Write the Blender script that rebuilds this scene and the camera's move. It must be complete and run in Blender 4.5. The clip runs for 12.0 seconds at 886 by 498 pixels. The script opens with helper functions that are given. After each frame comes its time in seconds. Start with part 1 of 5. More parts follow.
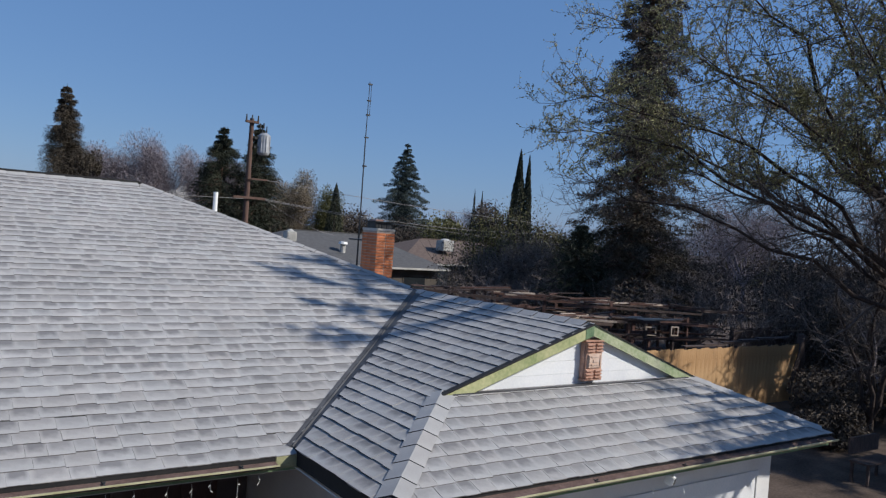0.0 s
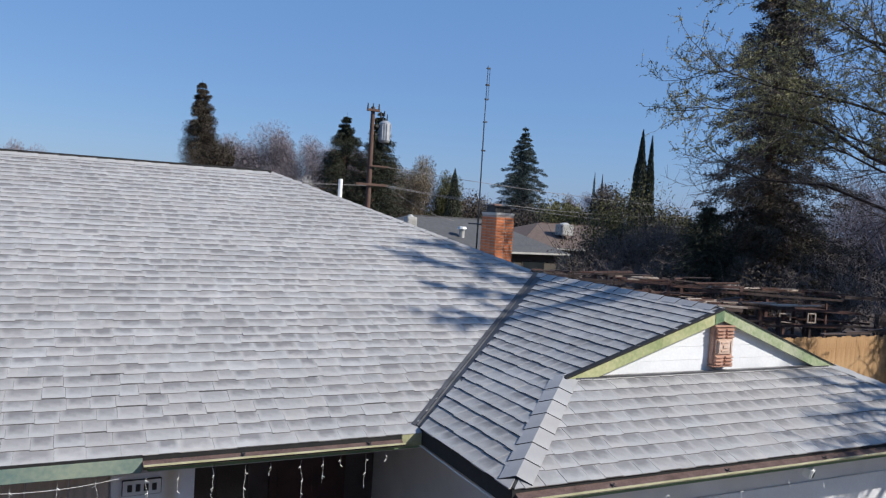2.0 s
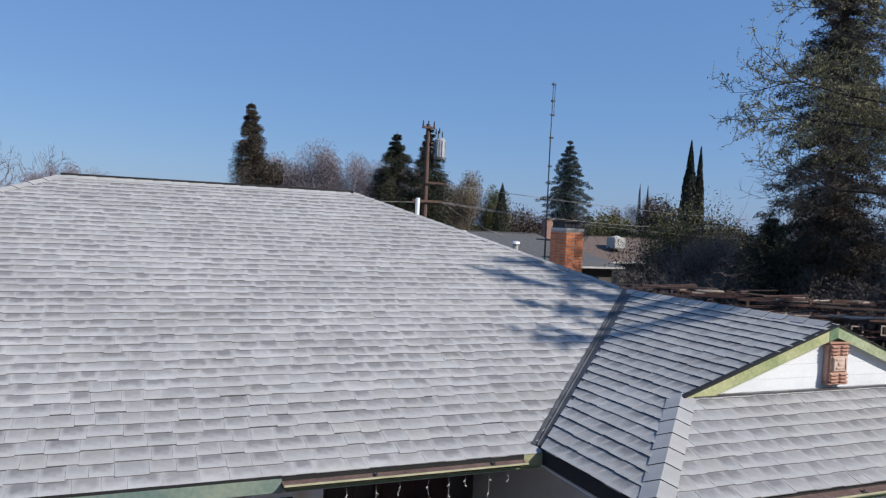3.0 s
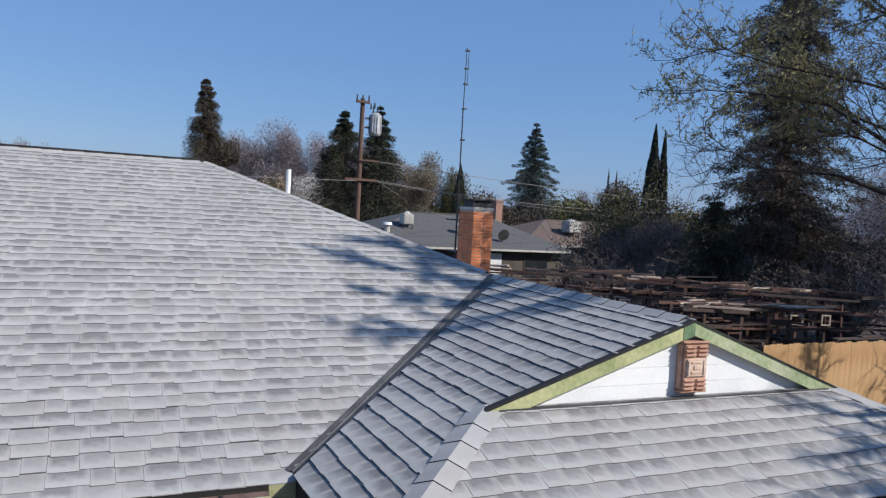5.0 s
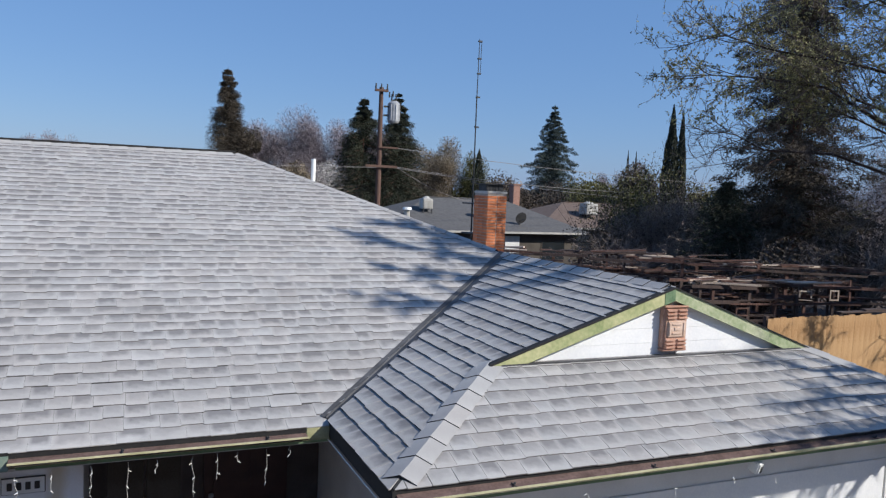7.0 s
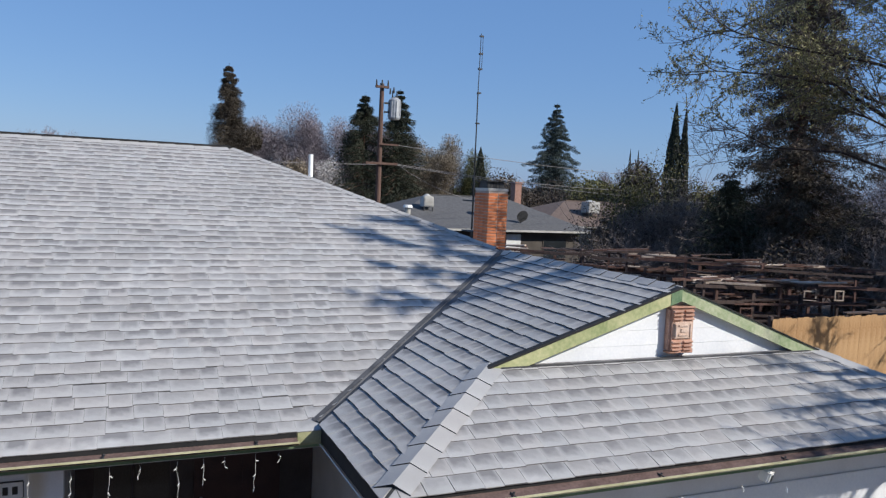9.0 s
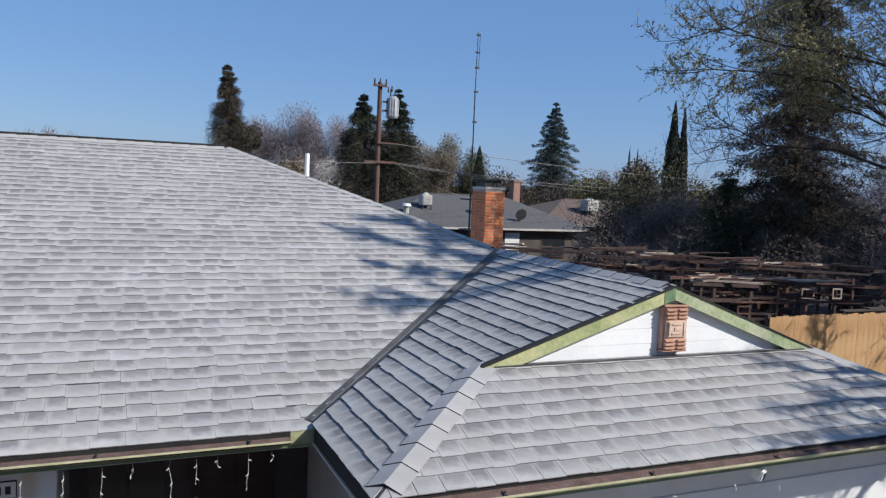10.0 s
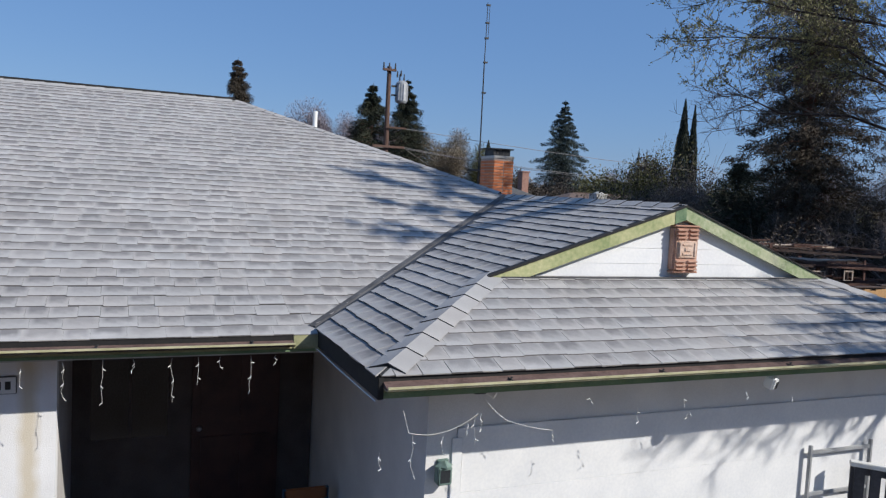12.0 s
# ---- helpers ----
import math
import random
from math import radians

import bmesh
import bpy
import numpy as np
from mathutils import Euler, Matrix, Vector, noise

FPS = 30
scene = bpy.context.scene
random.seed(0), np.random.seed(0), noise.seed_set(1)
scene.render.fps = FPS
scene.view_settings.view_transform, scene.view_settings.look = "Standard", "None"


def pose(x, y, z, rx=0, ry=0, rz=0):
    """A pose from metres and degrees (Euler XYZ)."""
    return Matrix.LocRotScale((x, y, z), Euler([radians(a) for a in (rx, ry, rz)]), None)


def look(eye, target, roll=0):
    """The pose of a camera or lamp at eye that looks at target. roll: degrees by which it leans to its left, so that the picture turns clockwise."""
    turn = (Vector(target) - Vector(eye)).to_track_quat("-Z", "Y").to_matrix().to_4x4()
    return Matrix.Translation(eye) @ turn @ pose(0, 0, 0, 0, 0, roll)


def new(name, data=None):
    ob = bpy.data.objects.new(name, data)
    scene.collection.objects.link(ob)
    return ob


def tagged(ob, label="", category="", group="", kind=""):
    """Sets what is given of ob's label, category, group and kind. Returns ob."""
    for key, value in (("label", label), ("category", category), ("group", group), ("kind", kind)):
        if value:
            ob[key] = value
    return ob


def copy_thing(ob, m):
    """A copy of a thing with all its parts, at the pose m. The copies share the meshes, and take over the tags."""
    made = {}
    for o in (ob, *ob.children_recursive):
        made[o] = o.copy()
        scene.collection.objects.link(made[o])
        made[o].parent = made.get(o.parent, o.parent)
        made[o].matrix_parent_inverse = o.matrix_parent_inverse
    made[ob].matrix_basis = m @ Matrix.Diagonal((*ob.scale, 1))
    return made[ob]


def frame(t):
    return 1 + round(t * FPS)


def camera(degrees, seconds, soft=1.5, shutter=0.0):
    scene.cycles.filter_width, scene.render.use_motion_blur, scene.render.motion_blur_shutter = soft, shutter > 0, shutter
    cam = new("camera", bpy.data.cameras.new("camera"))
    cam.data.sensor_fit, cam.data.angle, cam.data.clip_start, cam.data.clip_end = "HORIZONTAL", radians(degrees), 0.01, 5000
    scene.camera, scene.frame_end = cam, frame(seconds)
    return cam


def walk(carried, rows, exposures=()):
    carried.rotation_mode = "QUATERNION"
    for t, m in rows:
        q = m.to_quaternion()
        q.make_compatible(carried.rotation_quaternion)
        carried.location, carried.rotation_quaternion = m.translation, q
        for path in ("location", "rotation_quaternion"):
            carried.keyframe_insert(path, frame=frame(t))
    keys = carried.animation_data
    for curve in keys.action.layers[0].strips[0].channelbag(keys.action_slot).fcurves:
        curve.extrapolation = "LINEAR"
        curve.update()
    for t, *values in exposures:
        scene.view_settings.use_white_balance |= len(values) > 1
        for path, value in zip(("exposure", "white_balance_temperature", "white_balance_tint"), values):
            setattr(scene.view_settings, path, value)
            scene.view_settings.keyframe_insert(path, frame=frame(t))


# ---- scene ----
cam = camera(60.17, 12.0, soft=1.3)
# seconds, place in metres, yaw, pitch, roll
PATH = [
    (0.0, -2.897, -5.997, 4.430, -35.13, -1.21, -4.31),
    (0.5, -2.949, -5.931, 4.405, -33.45, -1.80, -3.91),
    (1.0, -2.912, -5.977, 4.407, -24.25, -2.60, -3.66),
    (1.5, -2.908, -5.958, 4.401, -24.71, -2.80, -3.63),
    (2.0, -2.927, -5.992, 4.410, -26.29, -2.95, -3.63),
    (2.5, -3.417, -5.843, 4.442, -25.02, -3.02, -3.10),
    (3.0, -3.579, -5.755, 4.431, -23.34, -2.04, -2.71),
    (3.5, -2.809, -6.013, 4.384, -23.95, -2.64, -2.57),
    (3.7, -2.560, -6.112, 4.411, -26.09, -3.19, -2.38),
    (5.3, -1.303, -4.986, 4.392, -24.56, -3.29, -3.70),
    (5.5, -1.281, -5.103, 4.455, -24.12, -3.88, -3.64),
    (6.0, -1.513, -5.704, 4.419, -23.61, -4.25, -1.21),
    (6.5, -1.584, -5.965, 4.429, -23.08, -4.37, -2.39),
    (7.0, -1.701, -5.966, 4.398, -23.41, -4.41, -2.43),
    (9.0, -1.568, -5.741, 4.371, -23.29, -4.54, -2.66),
    (9.5, -1.607, -5.728, 4.371, -23.82, -4.58, -2.71),
    (10.0, -1.517, -5.766, 4.381, -23.31, -4.66, -2.56),
    (10.5, -1.583, -5.738, 4.329, -24.35, -4.64, -2.78),
    (11.0, -1.558, -5.750, 3.558, -23.54, -4.07, -2.75),
    (11.5, -1.568, -5.777, 3.107, -23.17, -4.32, -3.04),
    (12.0, -1.463, -5.756, 3.593, -22.68, -4.33, -3.01),
]
walk(cam, [(t, pose(x, y, z, 90 + pitch, roll, yaw)) for t, x, y, z, yaw, pitch, roll in PATH],
     exposures=[(0.0, -0.1, 6450, 10), (0.3, -0.02, 6450, 10), (0.6, 0.15, 6450, 10), (1.2, 0.2, 6450, 10), (2.6, 0.18, 6450, 10), (3.5, 0.09, 6450, 10), (5.4, 0.17, 6450, 10), (10.5, 0.17, 6450, 10), (11.2, 0.15, 6450, 10), (12.0, 0.04, 6450, 10)])

# ---- light ----
world = bpy.data.worlds.new("sky")
scene.world = world
world.use_nodes = True
sky = world.node_tree.nodes.new("ShaderNodeTexSky")
sky.sky_type = "NISHITA"
sky.sun_disc = False
sky.sun_elevation, sky.sun_rotation = radians(35), radians(135.5)
sky.altitude, sky.air_density, sky.dust_density, sky.ozone_density = 400, 1.0, 0.7, 3.6
bg = world.node_tree.nodes["Background"]
bg.inputs["Strength"].default_value = 0.085
haze = world.node_tree.nodes.new("ShaderNodeMix")
haze.data_type = "RGBA"
haze.inputs[0].default_value = 0.5
haze.inputs[7].default_value = (1.55, 3.6, 8.1, 1)
world.node_tree.links.new(sky.outputs[0], haze.inputs[6])
world.node_tree.links.new(haze.outputs[2], bg.inputs[0])
sun = new("sun", bpy.data.lights.new("sun", "SUN"))
sun.data.energy, sun.data.angle, sun.data.color = 4.7, radians(0.6), (1.0, 0.955, 0.885)
sun.matrix_world = look((0, 0, 0), (-0.52, 0.53, -0.52))

# ---- materials ----
MATS = {}


def surface(name, c1, c2, scale=6.0, rough=0.8, bump=0.15, fine=60.0, metal=0.0, vary=0.0, stretch=(1, 1, 1), coat=0.0):
    """Two-scale noise between two colours, with fine relief; vary: brightness by piece."""
    m = bpy.data.materials.new(name)
    m.use_nodes = True
    nt = m.node_tree
    N, L = nt.nodes, nt.links
    b = N["Principled BSDF"]
    tc = N.new("ShaderNodeTexCoord")
    mp = N.new("ShaderNodeMapping")
    mp.inputs["Scale"].default_value = stretch
    L.new(tc.outputs["Object"], mp.inputs[0])
    n1 = N.new("ShaderNodeTexNoise")
    n1.inputs["Scale"].default_value, n1.inputs["Detail"].default_value = scale, 4
    n2 = N.new("ShaderNodeTexNoise")
    n2.inputs["Scale"].default_value, n2.inputs["Detail"].default_value = fine, 3
    L.new(mp.outputs[0], n1.inputs["Vector"])
    L.new(mp.outputs[0], n2.inputs["Vector"])
    mixf = N.new("ShaderNodeMix")
    mixf.inputs[0].default_value = 0.4
    L.new(n1.outputs[0], mixf.inputs[2])
    L.new(n2.outputs[0], mixf.inputs[3])
    ramp = N.new("ShaderNodeValToRGB")
    ramp.color_ramp.elements[0].position, ramp.color_ramp.elements[1].position = 0.36, 0.64
    ramp.color_ramp.elements[0].color, ramp.color_ramp.elements[1].color = (*c1, 1), (*c2, 1)
    L.new(mixf.outputs[0], ramp.inputs[0])
    out = ramp.outputs[0]
    if vary:
        oi, ge = N.new("ShaderNodeObjectInfo"), N.new("ShaderNodeNewGeometry")
        add = N.new("ShaderNodeMath")
        L.new(oi.outputs["Random"], add.inputs[0])
        L.new(ge.outputs["Random Per Island"], add.inputs[1])
        fr = N.new("ShaderNodeMath")
        fr.operation = "FRACT"
        L.new(add.outputs[0], fr.inputs[0])
        mr = N.new("ShaderNodeMapRange")
        mr.inputs["To Min"].default_value, mr.inputs["To Max"].default_value = 1 - vary, 1 + vary
        L.new(fr.outputs[0], mr.inputs[0])
        hs = N.new("ShaderNodeHueSaturation")
        L.new(mr.outputs[0], hs.inputs["Value"])
        L.new(out, hs.inputs["Color"])
        out = hs.outputs[0]
    L.new(out, b.inputs["Base Color"])
    b.inputs["Roughness"].default_value, b.inputs["Metallic"].default_value = rough, metal
    b.inputs["Coat Weight"].default_value = coat
    if rough >= 0.94:
        b.inputs["Specular IOR Level"].default_value = 0.2
    if rough >= 0.7 and not bump:
        b.inputs["Specular IOR Level"].default_value = 0.12
    if bump:
        bp = N.new("ShaderNodeBump")
        bp.inputs["Strength"].default_value, bp.inputs["Distance"].default_value = bump, 0.01
        L.new(mixf.outputs[0], bp.inputs["Height"])
        L.new(bp.outputs[0], b.inputs["Normal"])
    MATS[name] = m
    return m


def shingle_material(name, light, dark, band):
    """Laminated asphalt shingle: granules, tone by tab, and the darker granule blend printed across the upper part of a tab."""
    m = surface(name, dark, light, scale=3.0, rough=0.92, bump=0.5, fine=240.0, vary=0.055)
    N, L = m.node_tree.nodes, m.node_tree.links
    b = N["Principled BSDF"]
    src = b.inputs["Base Color"].links[0].from_socket
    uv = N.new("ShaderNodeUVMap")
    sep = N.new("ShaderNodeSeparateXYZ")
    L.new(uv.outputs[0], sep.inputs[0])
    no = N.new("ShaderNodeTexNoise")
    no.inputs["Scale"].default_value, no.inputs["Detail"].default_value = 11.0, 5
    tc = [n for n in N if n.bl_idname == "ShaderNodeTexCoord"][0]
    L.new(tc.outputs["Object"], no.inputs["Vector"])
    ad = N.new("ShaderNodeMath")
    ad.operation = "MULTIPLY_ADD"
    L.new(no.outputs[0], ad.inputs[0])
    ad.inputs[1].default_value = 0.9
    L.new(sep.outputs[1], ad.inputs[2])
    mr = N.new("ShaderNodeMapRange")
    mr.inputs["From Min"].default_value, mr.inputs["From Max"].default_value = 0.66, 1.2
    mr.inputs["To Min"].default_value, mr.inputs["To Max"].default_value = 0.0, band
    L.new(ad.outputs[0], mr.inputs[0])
    ge, oi = N.new("ShaderNodeNewGeometry"), N.new("ShaderNodeObjectInfo")
    wn = N.new("ShaderNodeTexWhiteNoise")
    wn.noise_dimensions = "1D"
    su = N.new("ShaderNodeMath")
    L.new(ge.outputs["Random Per Island"], su.inputs[0])
    L.new(oi.outputs["Random"], su.inputs[1])
    L.new(su.outputs[0], wn.inputs["W"])
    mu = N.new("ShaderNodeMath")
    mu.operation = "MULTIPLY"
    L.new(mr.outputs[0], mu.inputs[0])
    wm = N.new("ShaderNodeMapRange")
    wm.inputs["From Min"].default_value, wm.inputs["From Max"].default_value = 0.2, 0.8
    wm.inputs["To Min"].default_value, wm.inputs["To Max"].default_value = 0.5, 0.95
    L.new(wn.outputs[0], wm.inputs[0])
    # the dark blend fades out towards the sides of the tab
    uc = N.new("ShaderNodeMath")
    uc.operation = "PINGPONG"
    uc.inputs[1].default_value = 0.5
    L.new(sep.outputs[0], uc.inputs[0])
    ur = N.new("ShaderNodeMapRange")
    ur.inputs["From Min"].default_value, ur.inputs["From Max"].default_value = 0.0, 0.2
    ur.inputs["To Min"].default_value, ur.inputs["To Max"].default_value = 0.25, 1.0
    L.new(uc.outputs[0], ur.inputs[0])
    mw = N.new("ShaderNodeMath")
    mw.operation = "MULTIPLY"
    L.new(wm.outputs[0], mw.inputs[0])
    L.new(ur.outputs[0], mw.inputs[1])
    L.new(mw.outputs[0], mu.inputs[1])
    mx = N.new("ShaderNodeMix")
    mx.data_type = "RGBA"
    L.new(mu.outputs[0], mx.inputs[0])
    # granule blends differ from tab to tab: pinkish or bluish grey
    wn2 = N.new("ShaderNodeTexWhiteNoise")
    wn2.noise_dimensions = "1D"
    s7 = N.new("ShaderNodeMath")
    s7.operation = "MULTIPLY_ADD"
    L.new(su.outputs[0], s7.inputs[0])
    s7.inputs[1].default_value, s7.inputs[2].default_value = 7.3, 2.0
    L.new(s7.outputs[0], wn2.inputs["W"])
    tint = N.new("ShaderNodeMix")
    tint.data_type = "RGBA"
    L.new(wn2.outputs[0], tint.inputs[0])
    tint.inputs[6].default_value, tint.inputs[7].default_value = (1.015, 0.995, 0.99, 1), (0.985, 1.0, 1.02, 1)
    tm = N.new("ShaderNodeMix")
    tm.data_type, tm.blend_type = "RGBA", "MULTIPLY"
    tm.inputs[0].default_value = 1.0
    L.new(src, tm.inputs[6])
    L.new(tint.outputs[2], tm.inputs[7])
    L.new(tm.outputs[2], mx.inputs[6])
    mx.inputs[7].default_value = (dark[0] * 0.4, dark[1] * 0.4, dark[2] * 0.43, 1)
    # slow weathering over the slope
    wx = N.new("ShaderNodeTexNoise")
    wx.inputs["Scale"].default_value = 0.55
    L.new(tc.outputs["Object"], wx.inputs["Vector"])
    wr = N.new("ShaderNodeMapRange")
    wr.inputs["From Min"].default_value, wr.inputs["From Max"].default_value = 0.3, 0.7
    wr.inputs["To Min"].default_value, wr.inputs["To Max"].default_value = 0.92, 1.06
    L.new(wx.outputs[0], wr.inputs[0])
    hv = N.new("ShaderNodeHueSaturation")
    L.new(wr.outputs[0], hv.inputs["Value"])
    L.new(mx.outputs[2], hv.inputs["Color"])
    L.new(hv.outputs[0], b.inputs["Base Color"])
    b.inputs["Specular IOR Level"].default_value = 0.25
    return m


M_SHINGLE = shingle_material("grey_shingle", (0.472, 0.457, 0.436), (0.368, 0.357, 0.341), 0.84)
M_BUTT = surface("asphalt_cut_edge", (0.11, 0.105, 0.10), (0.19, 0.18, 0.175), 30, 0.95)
# Felt black; on shingle butts it also stands for the gap shade.
M_FELTSHADE = surface("roof_felt_and_butt_shade", (0.03, 0.03, 0.032), (0.05, 0.05, 0.05), 20, 0.95)
M_VALLEY = surface("valley_metal", (0.045, 0.045, 0.048), (0.10, 0.10, 0.105), 4, 0.65, 0.1, metal=0.3)
M_BLACKTRIM = surface("black_trim", (0.008, 0.008, 0.009), (0.018, 0.017, 0.016), 12, 0.8)
M_GUTTER = surface("brown_gutter", (0.03, 0.022, 0.02), (0.07, 0.05, 0.044), 5, 0.6, 0.2, metal=0.1, stretch=(1, 4, 4))
M_PALEYELLOW = surface("pale_yellow_paint", (0.36, 0.34, 0.19), (0.55, 0.52, 0.34), 5, 0.6, 0.25, stretch=(1, 3, 3))
M_RAKE = surface("worn_pale_green_paint", (0.22, 0.29, 0.14), (0.50, 0.51, 0.34), 3.2, 0.65, 0.3, fine=30)
M_RAKEYELLOW = surface("worn_yellow_green_paint", (0.24, 0.29, 0.12), (0.52, 0.50, 0.27), 2.2, 0.65, 0.3, fine=28)
M_DIRT = surface("gutter_dirt", (0.085, 0.055, 0.048), (0.17, 0.115, 0.10), 9, 0.95, 0.6)
M_YELLOW = surface("yellow_green_paint", (0.20, 0.21, 0.10), (0.38, 0.37, 0.21), 5, 0.6, 0.25, stretch=(1, 3, 3))
M_GREEN = surface("green_paint", (0.085, 0.16, 0.08), (0.20, 0.28, 0.15), 5, 0.6, 0.2)
M_TEAL = surface("teal_paint", (0.115, 0.18, 0.16), (0.25, 0.29, 0.22), 1.3, 0.65, 0.2, fine=25)
M_WHITE = surface("white_paint", (0.70, 0.71, 0.72), (0.82, 0.82, 0.81), 3, 0.55, 0.1, fine=40)
M_WALL = surface("white_stucco", (0.66, 0.65, 0.635), (0.78, 0.77, 0.75), 2.5, 0.85, 0.5, fine=120)
# White stucco greyed to carry the shade under eaves and in the entry.
M_SHADEWALL = surface("shade_grey_stucco", (0.42, 0.40, 0.39), (0.56, 0.54, 0.52), 2.5, 0.9, 0.5, fine=120)
M_BROWNWALL = surface("tan_board_wall", (0.36, 0.30, 0.25), (0.50, 0.43, 0.36), 4, 0.8, 0.3, stretch=(6, 6, 0.6))
M_DARKDOOR = surface("dark_red_door", (0.045, 0.02, 0.018), (0.085, 0.036, 0.03), 4, 0.5)
# Darkness of the entry recess is put into this brown.
M_DARKWALL = surface("dark_brown_entry_shade", (0.085, 0.068, 0.065), (0.13, 0.105, 0.098), 4, 0.85)
M_TERRA = surface("terracotta", (0.38, 0.20, 0.135), (0.58, 0.36, 0.265), 9, 0.8, 0.5, fine=80)
M_TERRAPALE = surface("pale_terracotta", (0.50, 0.34, 0.25), (0.68, 0.52, 0.42), 14, 0.85, 0.5, fine=90)
M_PINKBRICK = surface("pinkish_brick", (0.26, 0.14, 0.105), (0.38, 0.22, 0.17), 9, 0.9, 0.5, fine=60)
M_BRICK = surface("orange_brick", (0.44, 0.125, 0.048), (0.68, 0.235, 0.095), 8, 0.9, 0.5, fine=70, vary=0.18)
M_MORTAR = surface("mortar", (0.30, 0.25, 0.21), (0.44, 0.38, 0.33), 15, 0.95, 0.5)
M_CONCRETE = surface("concrete", (0.42, 0.39, 0.35), (0.58, 0.55, 0.50), 6, 0.9, 0.4)
M_STEEL = surface("galvanised_steel", (0.30, 0.31, 0.32), (0.46, 0.47, 0.48), 5, 0.55, 0.1, metal=0.4)
M_DARKSTEEL = surface("dark_weathered_steel", (0.028, 0.028, 0.03), (0.065, 0.065, 0.065), 8, 0.65, 0.1, metal=0.2)
M_PVC = surface("white_pvc", (0.74, 0.74, 0.72), (0.82, 0.82, 0.80), 6, 0.5, 0.05)
M_POLE = surface("weathered_pole_wood", (0.075, 0.042, 0.031), (0.16, 0.095, 0.072), 6, 0.9, 0.5, stretch=(5, 5, 0.5))
M_FENCE = surface("cedar_fence_board", (0.36, 0.19, 0.075), (0.60, 0.39, 0.20), 1.3, 0.8, 0.4, fine=30, stretch=(2, 2, 0.8), vary=0.03)
M_DARKWOOD = surface("dark_old_wood", (0.045, 0.030, 0.026), (0.10, 0.068, 0.058), 5, 0.9, 0.4, stretch=(3, 3, 1))
M_LUMBER = surface("bare_lumber", (0.36, 0.28, 0.22), (0.62, 0.50, 0.40), 5, 0.85, 0.3, vary=0.25)
M_REDWOOD = surface("reddish_old_wood", (0.075, 0.038, 0.030), (0.17, 0.092, 0.07), 5, 0.9, 0.4, stretch=(3, 3, 1), vary=0.3)
M_BARK = surface("dark_bark", (0.035, 0.026, 0.022), (0.085, 0.064, 0.055), 12, 0.95, 0.8, stretch=(3, 3, 1))
M_REDBARK = surface("reddish_bark", (0.09, 0.045, 0.035), (0.19, 0.10, 0.075), 10, 0.95, 0.8, stretch=(3, 3, 0.6))
M_TWIG = surface("grey_brown_twig", (0.13, 0.10, 0.088), (0.27, 0.22, 0.195), 9, 0.9, 0.2)
M_DARKTWIG = surface("dark_brown_twig", (0.06, 0.049, 0.044), (0.145, 0.118, 0.104), 9, 0.9, 0.2)
# Distance haze is put into this twig colour, paled towards mauve.
M_HAZETWIG = surface("haze_mauve_twig", (0.20, 0.172, 0.185), (0.31, 0.272, 0.29), 3, 0.9, 0.0)
M_LEAFBUD = surface("fresh_bud_leaf", (0.17, 0.165, 0.06), (0.37, 0.34, 0.14), 4, 0.6, 0.0, vary=0.35)
M_NEEDLE = surface("dark_needle", (0.026, 0.031, 0.022), (0.062, 0.066, 0.044), 1.2, 0.7, 0.0, vary=0.35)
M_NEEDLEBLUE = surface("bluish_needle", (0.035, 0.048, 0.044), (0.085, 0.105, 0.096), 0.8, 0.7, 0.0, vary=0.35)
M_NEEDLEBROWN = surface("brown_green_needle", (0.055, 0.046, 0.036), (0.115, 0.094, 0.07), 0.8, 0.7, 0.0, vary=0.35)
M_OLIVE = surface("olive_foliage", (0.08, 0.08, 0.034), (0.17, 0.16, 0.07), 0.6, 0.7, 0.0, vary=0.3)
M_BROWNLEAF = surface("brown_winter_foliage", (0.17, 0.13, 0.09), (0.30, 0.25, 0.18), 0.5, 0.8, 0.0, vary=0.3)
M_BLOSSOM = surface("white_blossom", (0.38, 0.35, 0.33), (0.55, 0.52, 0.49), 1.5, 0.8, 0.0, vary=0.15)
M_SHRUB = surface("dark_shrub_leaf", (0.046, 0.038, 0.032), (0.11, 0.09, 0.073), 0.9, 0.75, 0.0, vary=0.4)
M_NROOF = surface("dark_grey_roof", (0.066, 0.065, 0.066), (0.115, 0.113, 0.114), 5, 0.92, 0.4, fine=40, stretch=(1, 3, 3))
M_NROOFBROWN = surface("brown_roof", (0.10, 0.068, 0.055), (0.15, 0.11, 0.09), 5, 0.92, 0.4, fine=40)
# Tan wall darkened to hold the shade under the neighbouring eaves.
M_NWALL = surface("tan_wall_with_eave_shade", (0.06, 0.05, 0.042), (0.10, 0.085, 0.07), 2, 0.9)
M_GLASS = surface("dark_window_glass", (0.015, 0.018, 0.02), (0.03, 0.035, 0.04), 1, 0.08, 0.0)
M_COOLER = surface("white_cooler_panel", (0.62, 0.62, 0.60), (0.76, 0.76, 0.74), 4, 0.5, 0.1)
M_AGEDPANEL = surface("aged_beige_panel", (0.36, 0.35, 0.32), (0.50, 0.48, 0.44), 3, 0.6, 0.2, fine=20)
M_PLATE = surface("white_number_plate", (0.66, 0.65, 0.62), (0.76, 0.75, 0.72), 8, 0.5, 0.05)
M_INK = surface("black_paint", (0.012, 0.012, 0.012), (0.025, 0.025, 0.025), 8, 0.5, 0.0)
M_WIRE = surface("white_cable", (0.62, 0.62, 0.60), (0.74, 0.74, 0.72), 8, 0.5, 0.0)
